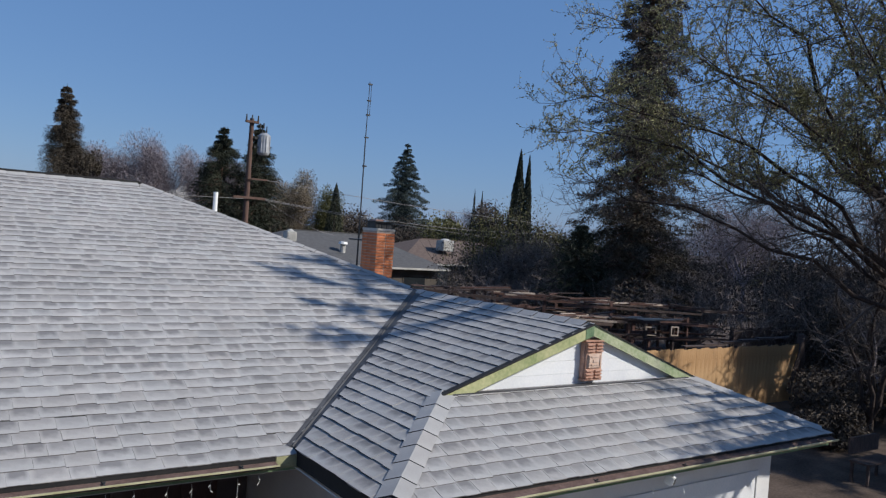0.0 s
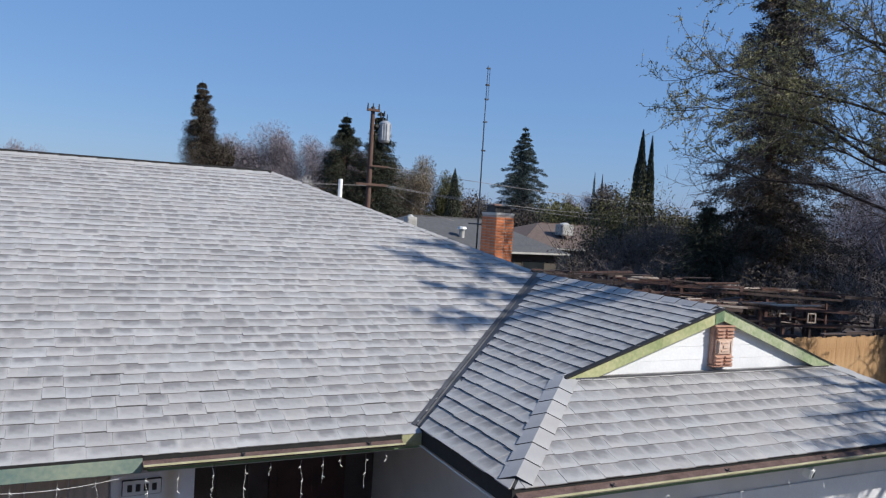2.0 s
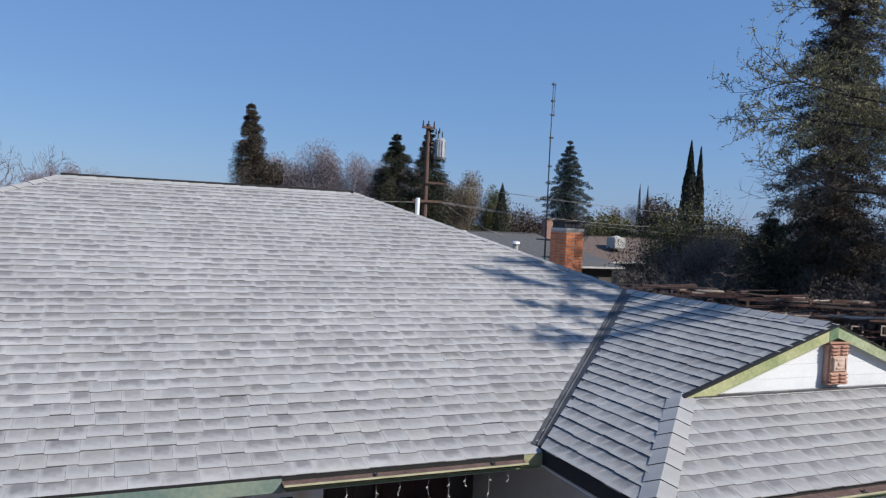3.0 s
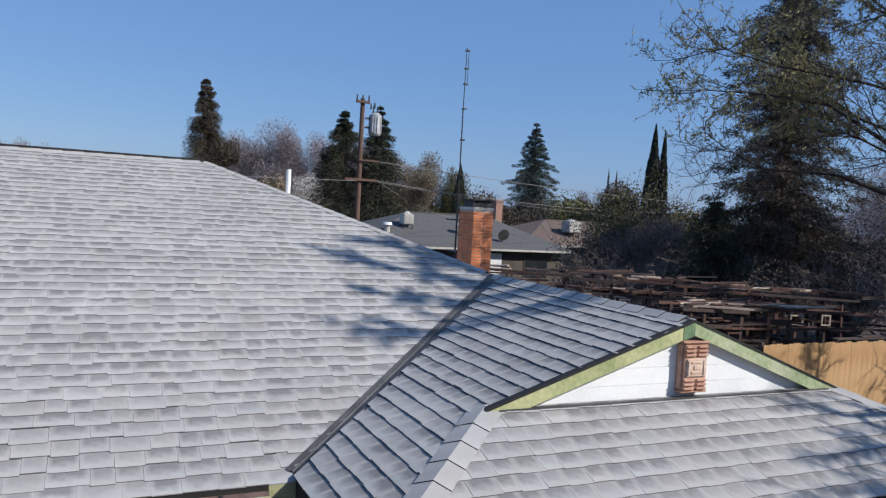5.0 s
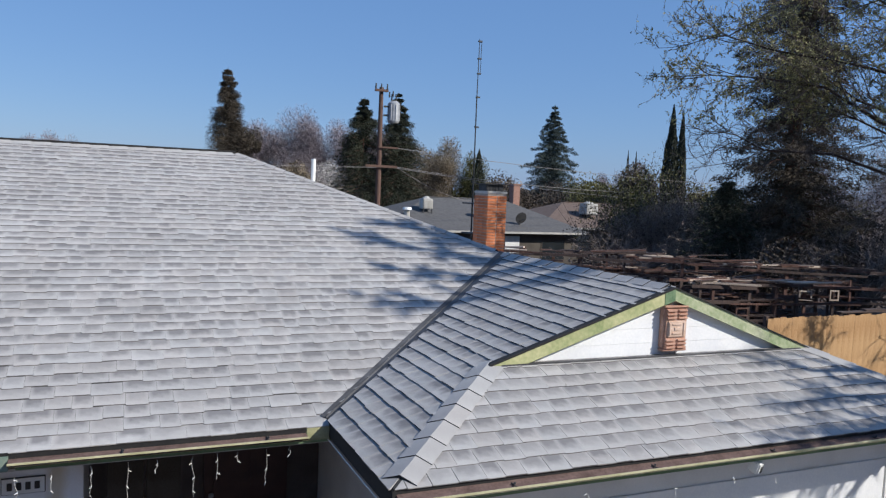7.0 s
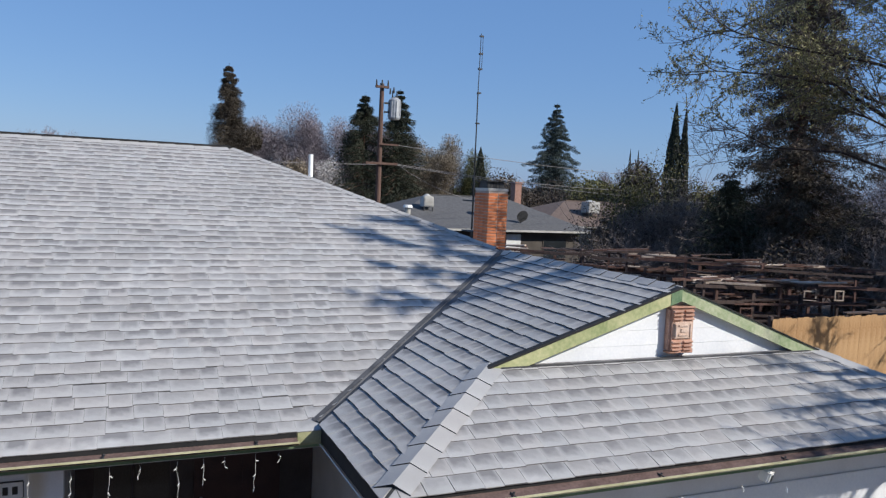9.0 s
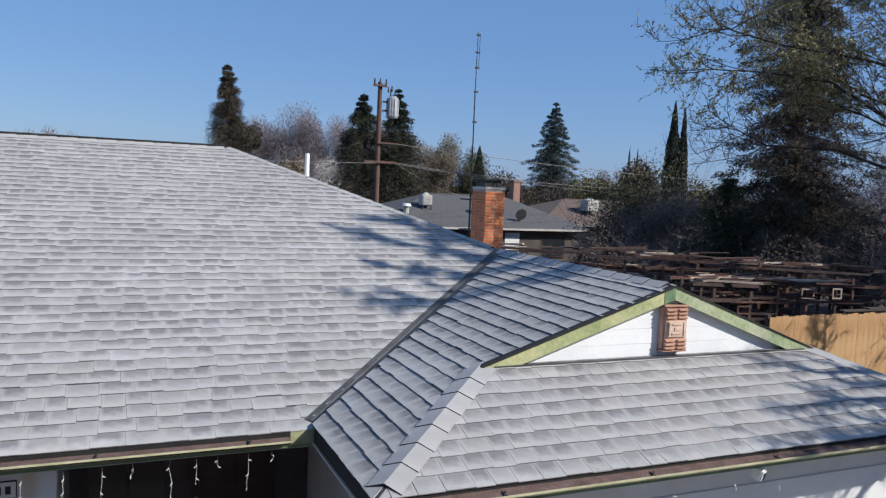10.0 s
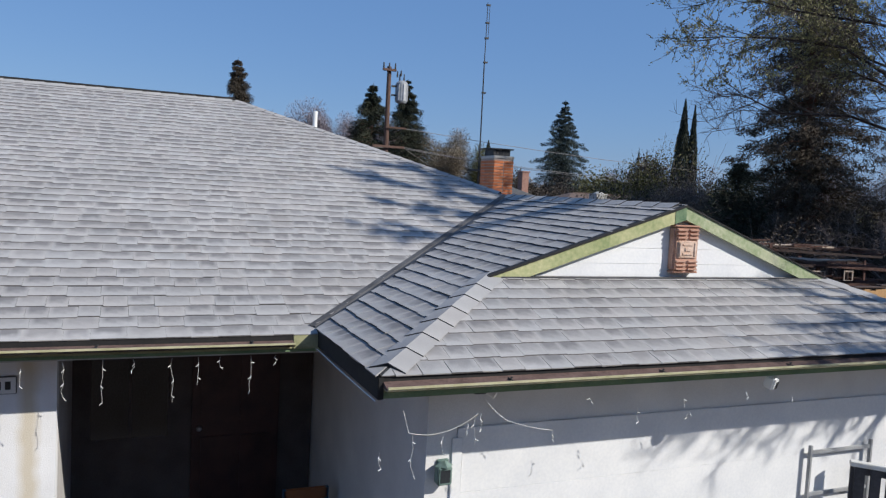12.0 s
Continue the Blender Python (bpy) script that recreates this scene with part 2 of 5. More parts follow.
M_BULB = surface("white_bulb", (0.78, 0.78, 0.76), (0.86, 0.86, 0.84), 8, 0.25, 0.0)
M_POWER = surface("old_power_cable", (0.16, 0.15, 0.14), (0.28, 0.26, 0.25), 3, 0.6, 0.0)
M_LAMPGREEN = surface("green_lamp_metal", (0.13, 0.20, 0.175), (0.25, 0.35, 0.31), 14, 0.5, 0.2, metal=0.3)
M_BLUE = surface("blue_plastic", (0.04, 0.10, 0.17), (0.07, 0.15, 0.24), 4, 0.4, 0.0)
M_ORANGE = surface("orange_plastic", (0.25, 0.08, 0.03), (0.34, 0.12, 0.04), 4, 0.4, 0.0)
M_DARKPLASTIC = surface("dark_slat_plastic", (0.03, 0.032, 0.04), (0.07, 0.072, 0.085), 6, 0.5, 0.1)
M_SOIL = surface("leafy_brown_soil", (0.05, 0.036, 0.028), (0.13, 0.096, 0.075), 1.3, 0.95, 0.7, fine=18)
M_DRIVE = surface("pale_concrete_drive", (0.20, 0.185, 0.165), (0.30, 0.28, 0.25), 1.2, 0.9, 0.3, fine=40)

# ---- mesh helpers ----


def link_mesh(name, verts, faces, mat, parent=None, label="", uvs=None):
    me = bpy.data.meshes.new(name)
    me.from_pydata(verts, [], faces)
    me.materials.append(mat)
    if uvs is not None:
        layer = me.uv_layers.new(name="UVMap")
        layer.data.foreach_set("uv", np.asarray(uvs, dtype=np.float32).ravel())
    ob = new(name, me)
    if parent is not None:
        ob.parent = parent
    if label:
        ob["label"] = label
    return ob


def part(name, bm, mat, parent, label="", bevel=0.0, smooth=False):
    """Link a bmesh as one mesh object under a thing or a part."""
    if bevel:
        bmesh.ops.bevel(bm, geom=[e for e in bm.edges if e.calc_face_angle(0) > 0.5], offset=bevel, segments=2, affect="EDGES", clamp_overlap=True)
    bmesh.ops.recalc_face_normals(bm, faces=bm.faces)
    me = bpy.data.meshes.new(name)
    bm.to_mesh(me)
    bm.free()
    me.materials.append(mat)
    if smooth:
        for p in me.polygons:
            p.use_smooth = True
    ob = new(name, me)
    if parent is not None:
        ob.parent = parent
    if label:
        ob["label"] = label
    return ob


def thing(name, label, category, group="", kind="", at=(0, 0, 0)):
    ob = new(name)
    ob.empty_display_size = 0.2
    ob.location = at
    return tagged(ob, label, category, group, kind)


def slab(bm, x0, x1, y0, y1, z0, z1, m=None):
    r = bmesh.ops.create_cube(bm, size=1.0)
    t = Matrix.Translation(((x0 + x1) / 2, (y0 + y1) / 2, (z0 + z1) / 2)) @ Matrix.Diagonal((x1 - x0, y1 - y0, z1 - z0, 1))
    bmesh.ops.transform(bm, matrix=(m @ t) if m else t, verts=r["verts"])
    return r["verts"]


def box_part(name, b, mat, parent, label="", bevel=0.0, m=None):
    bm = bmesh.new()
    slab(bm, *b, m=m)
    return part(name, bm, mat, parent, label, bevel)


def prism(bm, pts, vec):
    """Extrude a flat polygon along a vector."""
    v = Vector(vec)
    lo = [bm.verts.new(p) for p in pts]
    hi = [bm.verts.new(Vector(p) + v) for p in pts]
    n = len(pts)
    bm.faces.new(lo[::-1])
    bm.faces.new(hi)
    for i in range(n):
        bm.faces.new((lo[i], lo[(i + 1) % n], hi[(i + 1) % n], hi[i]))


def rod(bm, a, b, r0, r1=None, seg=8):
    """A round tapered bar from a to b."""
    a, b = Vector(a), Vector(b)
    r1 = r0 if r1 is None else r1
    d = b - a
    m = Matrix.Translation(a) @ d.to_track_quat("Z", "Y").to_matrix().to_4x4()
    lo = [bm.verts.new(m @ Vector((r0 * math.cos(2 * math.pi * i / seg), r0 * math.sin(2 * math.pi * i / seg), 0))) for i in range(seg)]
    hi = [bm.verts.new(m @ Vector((r1 * math.cos(2 * math.pi * i / seg), r1 * math.sin(2 * math.pi * i / seg), d.length))) for i in range(seg)]
    for i in range(seg):
        bm.faces.new((lo[i], lo[(i + 1) % seg], hi[(i + 1) % seg], hi[i]))
    bm.faces.new(lo[::-1])
    bm.faces.new(hi)


def cable(bm, pts, r, seg=5):
    """One continuous round cord through the points."""
    pts = [Vector(p) for p in pts]
    rings = []
    for i, p in enumerate(pts):
        d = (pts[min(i + 1, len(pts) - 1)] - pts[max(i - 1, 0)]).normalized()
        s = d.cross(Vector((0.21, 0.97, 0.1))).normalized()
        t = d.cross(s)
        rings.append([bm.verts.new(p + s * (r * math.cos(2 * math.pi * k / seg)) + t * (r * math.sin(2 * math.pi * k / seg))) for k in range(seg)])
    for a, b in zip(rings, rings[1:]):
        for k in range(seg):
            bm.faces.new((a[k], a[(k + 1) % seg], b[(k + 1) % seg], b[k]))
    bm.faces.new(rings[0][::-1])
    bm.faces.new(rings[-1])


def profile_run(bm, prof, a, b):
    """Sweep an open-or-closed cross-section, a list of (offset, height), from a to b; offset goes to the right of the way."""
    a, b = Vector(a), Vector(b)
    side = (b - a).cross(Vector((0, 0, 1))).normalized()
    ra = [bm.verts.new(a + side * o + Vector((0, 0, h))) for o, h in prof]
    rb = [bm.verts.new(b + side * o + Vector((0, 0, h))) for o, h in prof]
    n = len(prof)
    for i in range(n):
        j = (i + 1) % n
        bm.faces.new((ra[i], rb[i], rb[j], ra[j]))
    bm.faces.new(ra[::-1])
    bm.faces.new(rb)


def stained_wall():
    """White stucco with a soft beige run-off stain down one strip."""
    m = surface("stained_white_stucco", (0.70, 0.70, 0.70), (0.81, 0.81, 0.81), 2.5, 0.85, 0.5, fine=120)
    N, L = m.node_tree.nodes, m.node_tree.links
    b = N["Principled BSDF"]
    src = b.inputs["Base Color"].links[0].from_socket
    tc = [n for n in N if n.bl_idname == "ShaderNodeTexCoord"][0]
    sep = N.new("ShaderNodeSeparateXYZ")
    L.new(tc.outputs["Object"], sep.inputs[0])
    no = N.new("ShaderNodeTexNoise")
    no.inputs["Scale"].default_value, no.inputs["Detail"].default_value = 6.0, 4
    L.new(tc.outputs["Object"], no.inputs["Vector"])
    wob = N.new("ShaderNodeMath")
    wob.operation = "MULTIPLY_ADD"
    L.new(no.outputs[0], wob.inputs[0])
    wob.inputs[1].default_value = 0.07
    L.new(sep.outputs[0], wob.inputs[2])
    far = N.new("ShaderNodeMath")
    far.operation = "SUBTRACT"
    L.new(wob.outputs[0], far.inputs[0])
    far.inputs[1].default_value = -2.03
    ab = N.new("ShaderNodeMath")
    ab.operation = "ABSOLUTE"
    L.new(far.outputs[0], ab.inputs[0])
    mr = N.new("ShaderNodeMapRange")
    mr.inputs["From Min"].default_value, mr.inputs["From Max"].default_value = 0.02, 0.09
    mr.inputs["To Min"].default_value, mr.inputs["To Max"].default_value = 0.75, 0.0
    L.new(ab.outputs[0], mr.inputs[0])
    mx = N.new("ShaderNodeMix")
    mx.data_type = "RGBA"
    L.new(mr.outputs[0], mx.inputs[0])
    L.new(src, mx.inputs[6])
    mx.inputs[7].default_value = (0.56, 0.48, 0.34, 1)
    L.new(mx.outputs[2], b.inputs["Base Color"])
    return m


M_PIER = stained_wall()

# ---- ground ----
bm = bmesh.new()
slab(bm, -900, 900, -900, 900, -0.5, 0.0)
ground = tagged(part("ground", bm, M_SOIL, None), "brown leafy ground under the trees and round the house", "ground", kind="structure")
bm = bmesh.new()
slab(bm, 0.3, 5.9, -14, -0.95, -0.1, 0.03)
tagged(part("driveway", bm, M_DRIVE, None, bevel=0.01), "pale concrete driveway in front of the garage", "driveway", kind="structure")

# ---- the house ----
house = thing("house", "single-storey white ranch house with a light grey shingle roof", "house")
P_MAIN, P_FRONT = 0.3515, 0.3453
E_MAIN, E_GAR = 2.45, 2.489
RIDGE_Y, RIDGE_Z = 6.77, 4.83
GX, GZ = 3.19, 3.573            # garage ridge
GL, GR, GY = 1.27, 4.96, -0.243  # foot of the gable
GZB = E_GAR + P_FRONT * 1.27
XE, XR, YF = -0.035, 5.88, -1.513


def clip(poly, a, b):
    """The part of a convex polygon to the left of the line a-b."""
    out = []
    n = len(poly)
    side = [(b[0] - a[0]) * (p[1] - a[1]) - (b[1] - a[1]) * (p[0] - a[0]) for p in poly]
    for i in range(n):
        j = (i + 1) % n
        if side[i] >= 0:
            out.append(poly[i])
        if side[i] * side[j] < 0:
            k = side[i] / (side[i] - side[j])
            out.append((poly[i][0] + k * (poly[j][0] - poly[i][0]), poly[i][1] + k * (poly[j][1] - poly[i][1])))
    return out


def area(p):
    return 0.5 * abs(sum(p[i][0] * p[(i + 1) % len(p)][1] - p[(i + 1) % len(p)][0] * p[i][1] for i in range(len(p))))


EXPO = 0.163
WIDTHS = (0.14, 0.155, 0.165, 0.175, 0.19, 0.21)
WIDE = (0.15, 0.17, 0.19, 0.21, 0.235, 0.26)
WHOLE = {}


def tab_geometry(poly, s0, t0, width, thick):
    """Vertices, faces and uvs of a shingle tab: lower edge proud, upper edge tucked under the next course."""
    n = len(poly)
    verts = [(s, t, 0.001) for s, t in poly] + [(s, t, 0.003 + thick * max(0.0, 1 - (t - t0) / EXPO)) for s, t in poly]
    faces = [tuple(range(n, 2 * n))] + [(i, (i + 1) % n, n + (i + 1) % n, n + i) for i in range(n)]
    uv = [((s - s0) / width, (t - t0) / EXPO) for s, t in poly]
    uvs = list(uv)
    for i in range(n):
        j = (i + 1) % n
        uvs += [uv[i], uv[j], uv[j], uv[i]]
    return verts, faces, uvs


def shingle_slope(slope, origin, u, w, polys, rng, near, edge, hang=0.018, widths=WIDTHS, gap=(0.0015, 0.0035)):
    """Courses of tabs over a slope. near(x, y) tells which whole tabs are pieces of their own."""
    u, w = Vector(u).normalized(), Vector(w).normalized()
    nrm = u.cross(w)
    base = Matrix((u, w, nrm)).transposed().to_4x4()
    base.translation = Vector(origin)
    smin = min(p[0] for q in polys for p in q)
    smax = max(p[0] for q in polys for p in q)
    tmax = max(p[1] for q in polys for p in q)
    V, F, U, K = [], [], [], []
    count = 0
    for k in range(int((tmax + 0.03) / EXPO) + 1):
        t0 = -0.03 + k * EXPO
        s = smin - rng.random() * 0.3
        last = -1
        tooth = rng.random() < 0.5
        while s < smax:
            i = rng.randrange(len(widths))
            i = (i + 1) % len(widths) if i == last else i
            last = i
            wd = widths[i]
            thick = (0.012 if edge is M_FELTSHADE else 0.008) * (1 if rng.random() < 0.6 else 0.7)
            jig = rng.uniform(-0.003, 0.003) - (hang if tooth else 0.0)
            tooth = not tooth if rng.random() < 0.8 else tooth
            g = rng.uniform(*gap)
            lean = rng.uniform(-0.006, 0.006)
            quad = [(s + g, t0 + jig), (s + wd - g, t0 + jig + lean * 0.5), (s + wd - g, t0 + EXPO + 0.012), (s + g, t0 + EXPO + 0.012)]
            for poly in polys:
                q = quad
                m = len(poly)
                for a in range(m):
                    q = clip(q, poly[a], poly[(a + 1) % m])
                    if len(q) < 3:
                        break
                if len(q) < 3 or area(q) < 2e-4:
                    continue
                whole = area(q) > 0.999 * area(quad)
                c = base @ Vector((s + wd / 2, t0, 0))
                if whole and count < 150 and near(c.x, c.y):
                    key = (wd, thick)
                    if key not in WHOLE:
                        v, f, uu = tab_geometry([(0.001, 0), (wd - 0.001, 0), (wd - 0.001, EXPO + 0.012), (0.001, EXPO + 0.012)], 0, 0, wd, thick)
                        me = bpy.data.meshes.new("shingle")
                        me.from_pydata(v, [], f)
                        me.materials.append(M_SHINGLE)
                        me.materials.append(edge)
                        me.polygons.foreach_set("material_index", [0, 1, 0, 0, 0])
                        me.uv_layers.new(name="UVMap").data.foreach_set("uv", np.asarray(uu, dtype=np.float32).ravel())
                        WHOLE[key] = me
                    ob = new("shingle", WHOLE[key])
                    ob.parent = slope
                    ob.matrix_basis = base @ Matrix.Translation((s, t0 + jig, 0)) @ Matrix.Rotation(rng.uniform(-0.004, 0.004), 4, "Z")
                    count += 1
                else:
                    v, f, uu = tab_geometry(q, s, t0 + jig, wd, thick)
                    o = len(V)
                    V += [tuple(base @ Vector(p)) for p in v]
                    F += [tuple(o + x for x in g) for g in f]
                    U += uu
                    m2 = len(q)
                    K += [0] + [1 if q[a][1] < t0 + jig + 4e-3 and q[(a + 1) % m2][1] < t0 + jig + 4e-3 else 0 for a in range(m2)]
            s += wd
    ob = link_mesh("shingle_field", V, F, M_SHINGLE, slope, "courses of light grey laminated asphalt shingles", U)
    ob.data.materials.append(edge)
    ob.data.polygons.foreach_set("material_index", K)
    ob["kind"] = "stuff"


def deck(name, pts, label=""):
    bm = bmesh.new()
    prism(bm, pts, (0, 0, -0.05))
    return part(name, bm, M_FELTSHADE, house, label)


rng = random.Random(7)
ST = math.hypot(1, P_MAIN)
# main front slope
main_front = deck("roof_slope", [(-10.4, 0, E_MAIN), (0.0, 0, E_MAIN), (GX, GX, E_MAIN + P_MAIN * GX), (0.2, RIDGE_Y, RIDGE_Z), (-4.34, RIDGE_Y, RIDGE_Z)], "light grey shingled main roof slope")
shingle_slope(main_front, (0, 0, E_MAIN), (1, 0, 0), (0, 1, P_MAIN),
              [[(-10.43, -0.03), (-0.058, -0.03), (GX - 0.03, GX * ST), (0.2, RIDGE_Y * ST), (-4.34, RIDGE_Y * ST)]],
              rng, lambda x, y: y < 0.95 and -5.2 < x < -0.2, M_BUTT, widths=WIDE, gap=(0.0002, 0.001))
# the slopes that face away
bm = bmesh.new()
prism(bm, [(0.2, RIDGE_Y, RIDGE_Z), (GX, GX, E_MAIN + P_MAIN * GX), (XR, 0.0, E_MAIN), (XR, 13.54, E_MAIN)], (0, 0, -0.05))
part("roof_slope", bm, M_SHINGLE, house, "shingled side slope behind the hip")
bm = bmesh.new()
prism(bm, [(-4.34, RIDGE_Y, RIDGE_Z), (0.2, RIDGE_Y, RIDGE_Z), (XR, 13.54, E_MAIN), (-10.4, 13.54, E_MAIN)], (0, 0, -0.05))
part("roof_slope", bm, M_SHINGLE, house, "shingled rear slope")
bm = bmesh.new()
prism(bm, [(-4.34, RIDGE_Y, RIDGE_Z), (-10.4, 13.54, E_MAIN), (-10.4, 0, E_MAIN)], (0, 0, -0.05))
part("roof_slope", bm, M_SHINGLE, house, "shingled far end slope")

# garage left slope
P_GAR = (GZ - E_GAR) / (GX - XE)
SG = math.hypot(1, P_GAR)
gar_left = deck("roof_slope", [(XE, 0.11, E_GAR), (XE, YF, E_GAR), (GL, GY, GZB), (GX, GY - 0.03, GZ), (GX, GX, GZ)], "shaded side slope of the garage roof, light grey shingles")


def gl2(x, y):
    return (-y, (x - XE) * SG)


lo = [gl2(XE, -0.02), gl2(XE - 0.02, YF - 0.02), gl2(GL, GY), gl2(GL, 1.358 - 0.13)]
hi = [gl2(GL, 1.358 - 0.13), gl2(GL, GY - 0.05), gl2(GX, GY - 0.05), gl2(GX, GX - 0.13)]
lo[0] = (lo[0][0], -0.03)
lo[1] = (lo[1][0], -0.03)
# Black butt faces paint the shade lines under these courses.
shingle_slope(gar_left, (XE, 0, E_GAR), (0, -1, 0), (1, 0, P_GAR), [lo, hi], rng, lambda x, y: False, M_FELTSHADE, 0.006)
# garage front slope
SF = math.hypot(1, P_FRONT)
gar_front = deck("roof_slope", [(XE, YF, E_GAR), (XR, YF, E_GAR), (GR, GY, GZB), (GL, GY, GZB)], "sunlit front slope of the garage roof, light grey shingles")
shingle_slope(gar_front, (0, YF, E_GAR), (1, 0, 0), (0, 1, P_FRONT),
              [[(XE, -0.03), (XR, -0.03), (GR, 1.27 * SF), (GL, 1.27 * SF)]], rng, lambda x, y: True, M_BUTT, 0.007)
# garage right slope
bm = bmesh.new()
prism(bm, [(XR, YF, E_GAR), (XR, 3.2, E_GAR), (GX, 3.2, GZ), (GX, GY - 0.03, GZ), (GR, GY - 0.03, GZB)], (0, 0, -0.05))
part("roof_slope", bm, M_SHINGLE, house, "far side slope of the garage roof")


def caps(a, b, n1, n2, half, name, step=0.27, rise=0.024, skew=0.12):
    """Bent cap shingles laid along a hip or ridge from its foot a to its head b; n1, n2 are the slopes' normals."""
    a, b = Vector(a), Vector(b)
    d = (b - a).normalized()
    up = (Vector(n1).normalized() + Vector(n2).normalized()).normalized()
    up = (up - d * up.dot(d)).normalized()
    s1 = Vector(n1).normalized().cross(d)
    s1 = s1 if s1.z < 0 else -s1
    s2 = Vector(n2).normalized().cross(d)
    s2 = s2 if s2.z < 0 else -s2
    L = step + 0.04
    V, F, U = [], [], []
    for t, lift in ((0.0, rise), (L, 0.014)):
        for h in (0.0, 1.0):
            o = up * (lift + (0.0 if h else -0.02))
            for q in (s2 * half, Vector((0, 0, 0)), s1 * half):
                V.append(tuple(d * (t - (0.0 if q.length == 0 else half * skew)) + q + o + up * (0.004 if q.length == 0 else -0.006)))
    F = [(3, 4, 10, 9), (4, 5, 11, 10), (0, 1, 4, 3), (1, 2, 5, 4)]
    for f in F:
        U += [(0, 0.45)] * len(f)
    me = bpy.data.meshes.new(name)
    me.from_pydata(V, [], F)
    me.materials.append(M_SHINGLE)
    me.materials.append(M_FELTSHADE)
    # Lower faces black: the shadow gap under each cap, put into colour.
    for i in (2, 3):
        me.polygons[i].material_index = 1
    me.uv_layers.new(name="UVMap").data.foreach_set("uv", np.asarray(U, dtype=np.float32).ravel())
    n = int((b - a).length / step + 0.5)
    out = []
    for k in range(n):
        ob = new(name, me)
        ob.parent = house
        ob.location = a + d * (0.11 + ((b - a).length - 0.11) * k / n)
        out.append(ob)
    return out


N_MAIN, N_GL, N_GF, N_BACK, N_SIDE = (0, -P_MAIN, 1), (-P_GAR, 0, 1), (0, -P_FRONT, 1), (0, P_MAIN, 1), (0.41, 0, 1)
caps((XE, YF, E_GAR), (GL, GY, GZB), N_GL, N_GF, 0.13, "hip_cap")
caps((XR, YF, E_GAR), (GR, GY, GZB), N_SIDE, N_GF, 0.13, "hip_cap")
caps((GX, GX, GZ), (0.2, RIDGE_Y, RIDGE_Z), N_MAIN, N_SIDE, 0.085, "hip_cap", 0.2, 0.022)
caps((-10.4, 0, E_MAIN), (-4.34, RIDGE_Y, RIDGE_Z), N_MAIN, (-0.4, 0, 1), 0.13, "hip_cap")
caps((0.2, RIDGE_Y, RIDGE_Z), (-4.34, RIDGE_Y, RIDGE_Z), N_MAIN, N_BACK, 0.12, "ridge_cap")
caps((GX, GY - 0.05, GZ), (GX, GX + 0.02, GZ), N_GL, (0.38, 0, 1), 0.12, "ridge_cap")

bm = bmesh.new()
slab(bm, -4.3, 0.15, RIDGE_Y + 0.005, RIDGE_Y + 0.12, RIDGE_Z - 0.02, RIDGE_Z + 0.055)
part("ridge_vent", bm, M_BLACKTRIM, house, "black ridge vent strip")
# open metal valley between main roof and garage roof
bm = bmesh.new()
A, B = Vector((-0.06, 0.06, 2.476)), Vector((GX, GX, GZ + 0.006))
dv = (B - A).normalized()
perp = Vector((1, -1, 0)).normalized()
prof = [(-0.05, 0.022), (-0.012, 0.008), (0.0, 0.02), (0.012, 0.008), (0.105, 0.034)]
rows_v = [[bm.verts.new(p + perp * o + Vector((0, 0, h))) for o, h in prof] for p in (A, B)]
for i in range(4):
    bm.faces.new((rows_v[0][i], rows_v[0][i + 1], rows_v[1][i + 1], rows_v[1][i]))
part("roof_valley", bm, M_VALLEY, house, "dark grey metal valley flashing")

# eaves: fascias, gutters, drip edges
# Black strip puts the shadow gap below the shingles into the drip edge.
bm = bmesh.new()
slab(bm, -2.34, -0.24, -0.021, 0.03, E_MAIN - 0.05, E_MAIN - 0.001)
part("drip_edge", bm, M_BLACKTRIM, house)
bm = bmesh.new()
slab(bm, -10.4, -2.342, -0.032, 0.03, E_MAIN - 0.0235, E_MAIN - 0.001)
part("drip_edge", bm, M_BLACKTRIM, house)
bm = bmesh.new()
slab(bm, -10.4, -2.34, -0.035, 0.02, E_MAIN - 0.138, E_MAIN - 0.024)
part("fascia", bm, M_TEAL, house, "green fascia board with faded teal paint", bevel=0.006)
bm = bmesh.new()
slab(bm, -2.34, -0.24, -0.02, 0.02, E_MAIN - 0.118, E_MAIN - 0.0505)
slab(bm, -0.239, -0.02, -0.025, 0.02, E_MAIN - 0.118, E_MAIN - 0.004)
part("fascia", bm, M_YELLOW, house, "yellow-green fascia board, peeling", bevel=0.006)
bm = bmesh.new()
slab(bm, -2.30, -0.02, 0.0, 0.05, E_MAIN - 0.145, E_MAIN - 0.1185)
part("fascia", bm, M_GREEN, house, "green sub-fascia", bevel=0.004)
GUT = [(0.0, -0.03), (0.0, -0.044), (0.02, -0.056), (0.08, -0.056), (0.094, -0.046), (0.1, -0.024), (0.093, -0.024), (0.088, -0.04), (0.078, -0.05), (0.022, -0.05), (0.006, -0.04), (0.006, -0.03)]


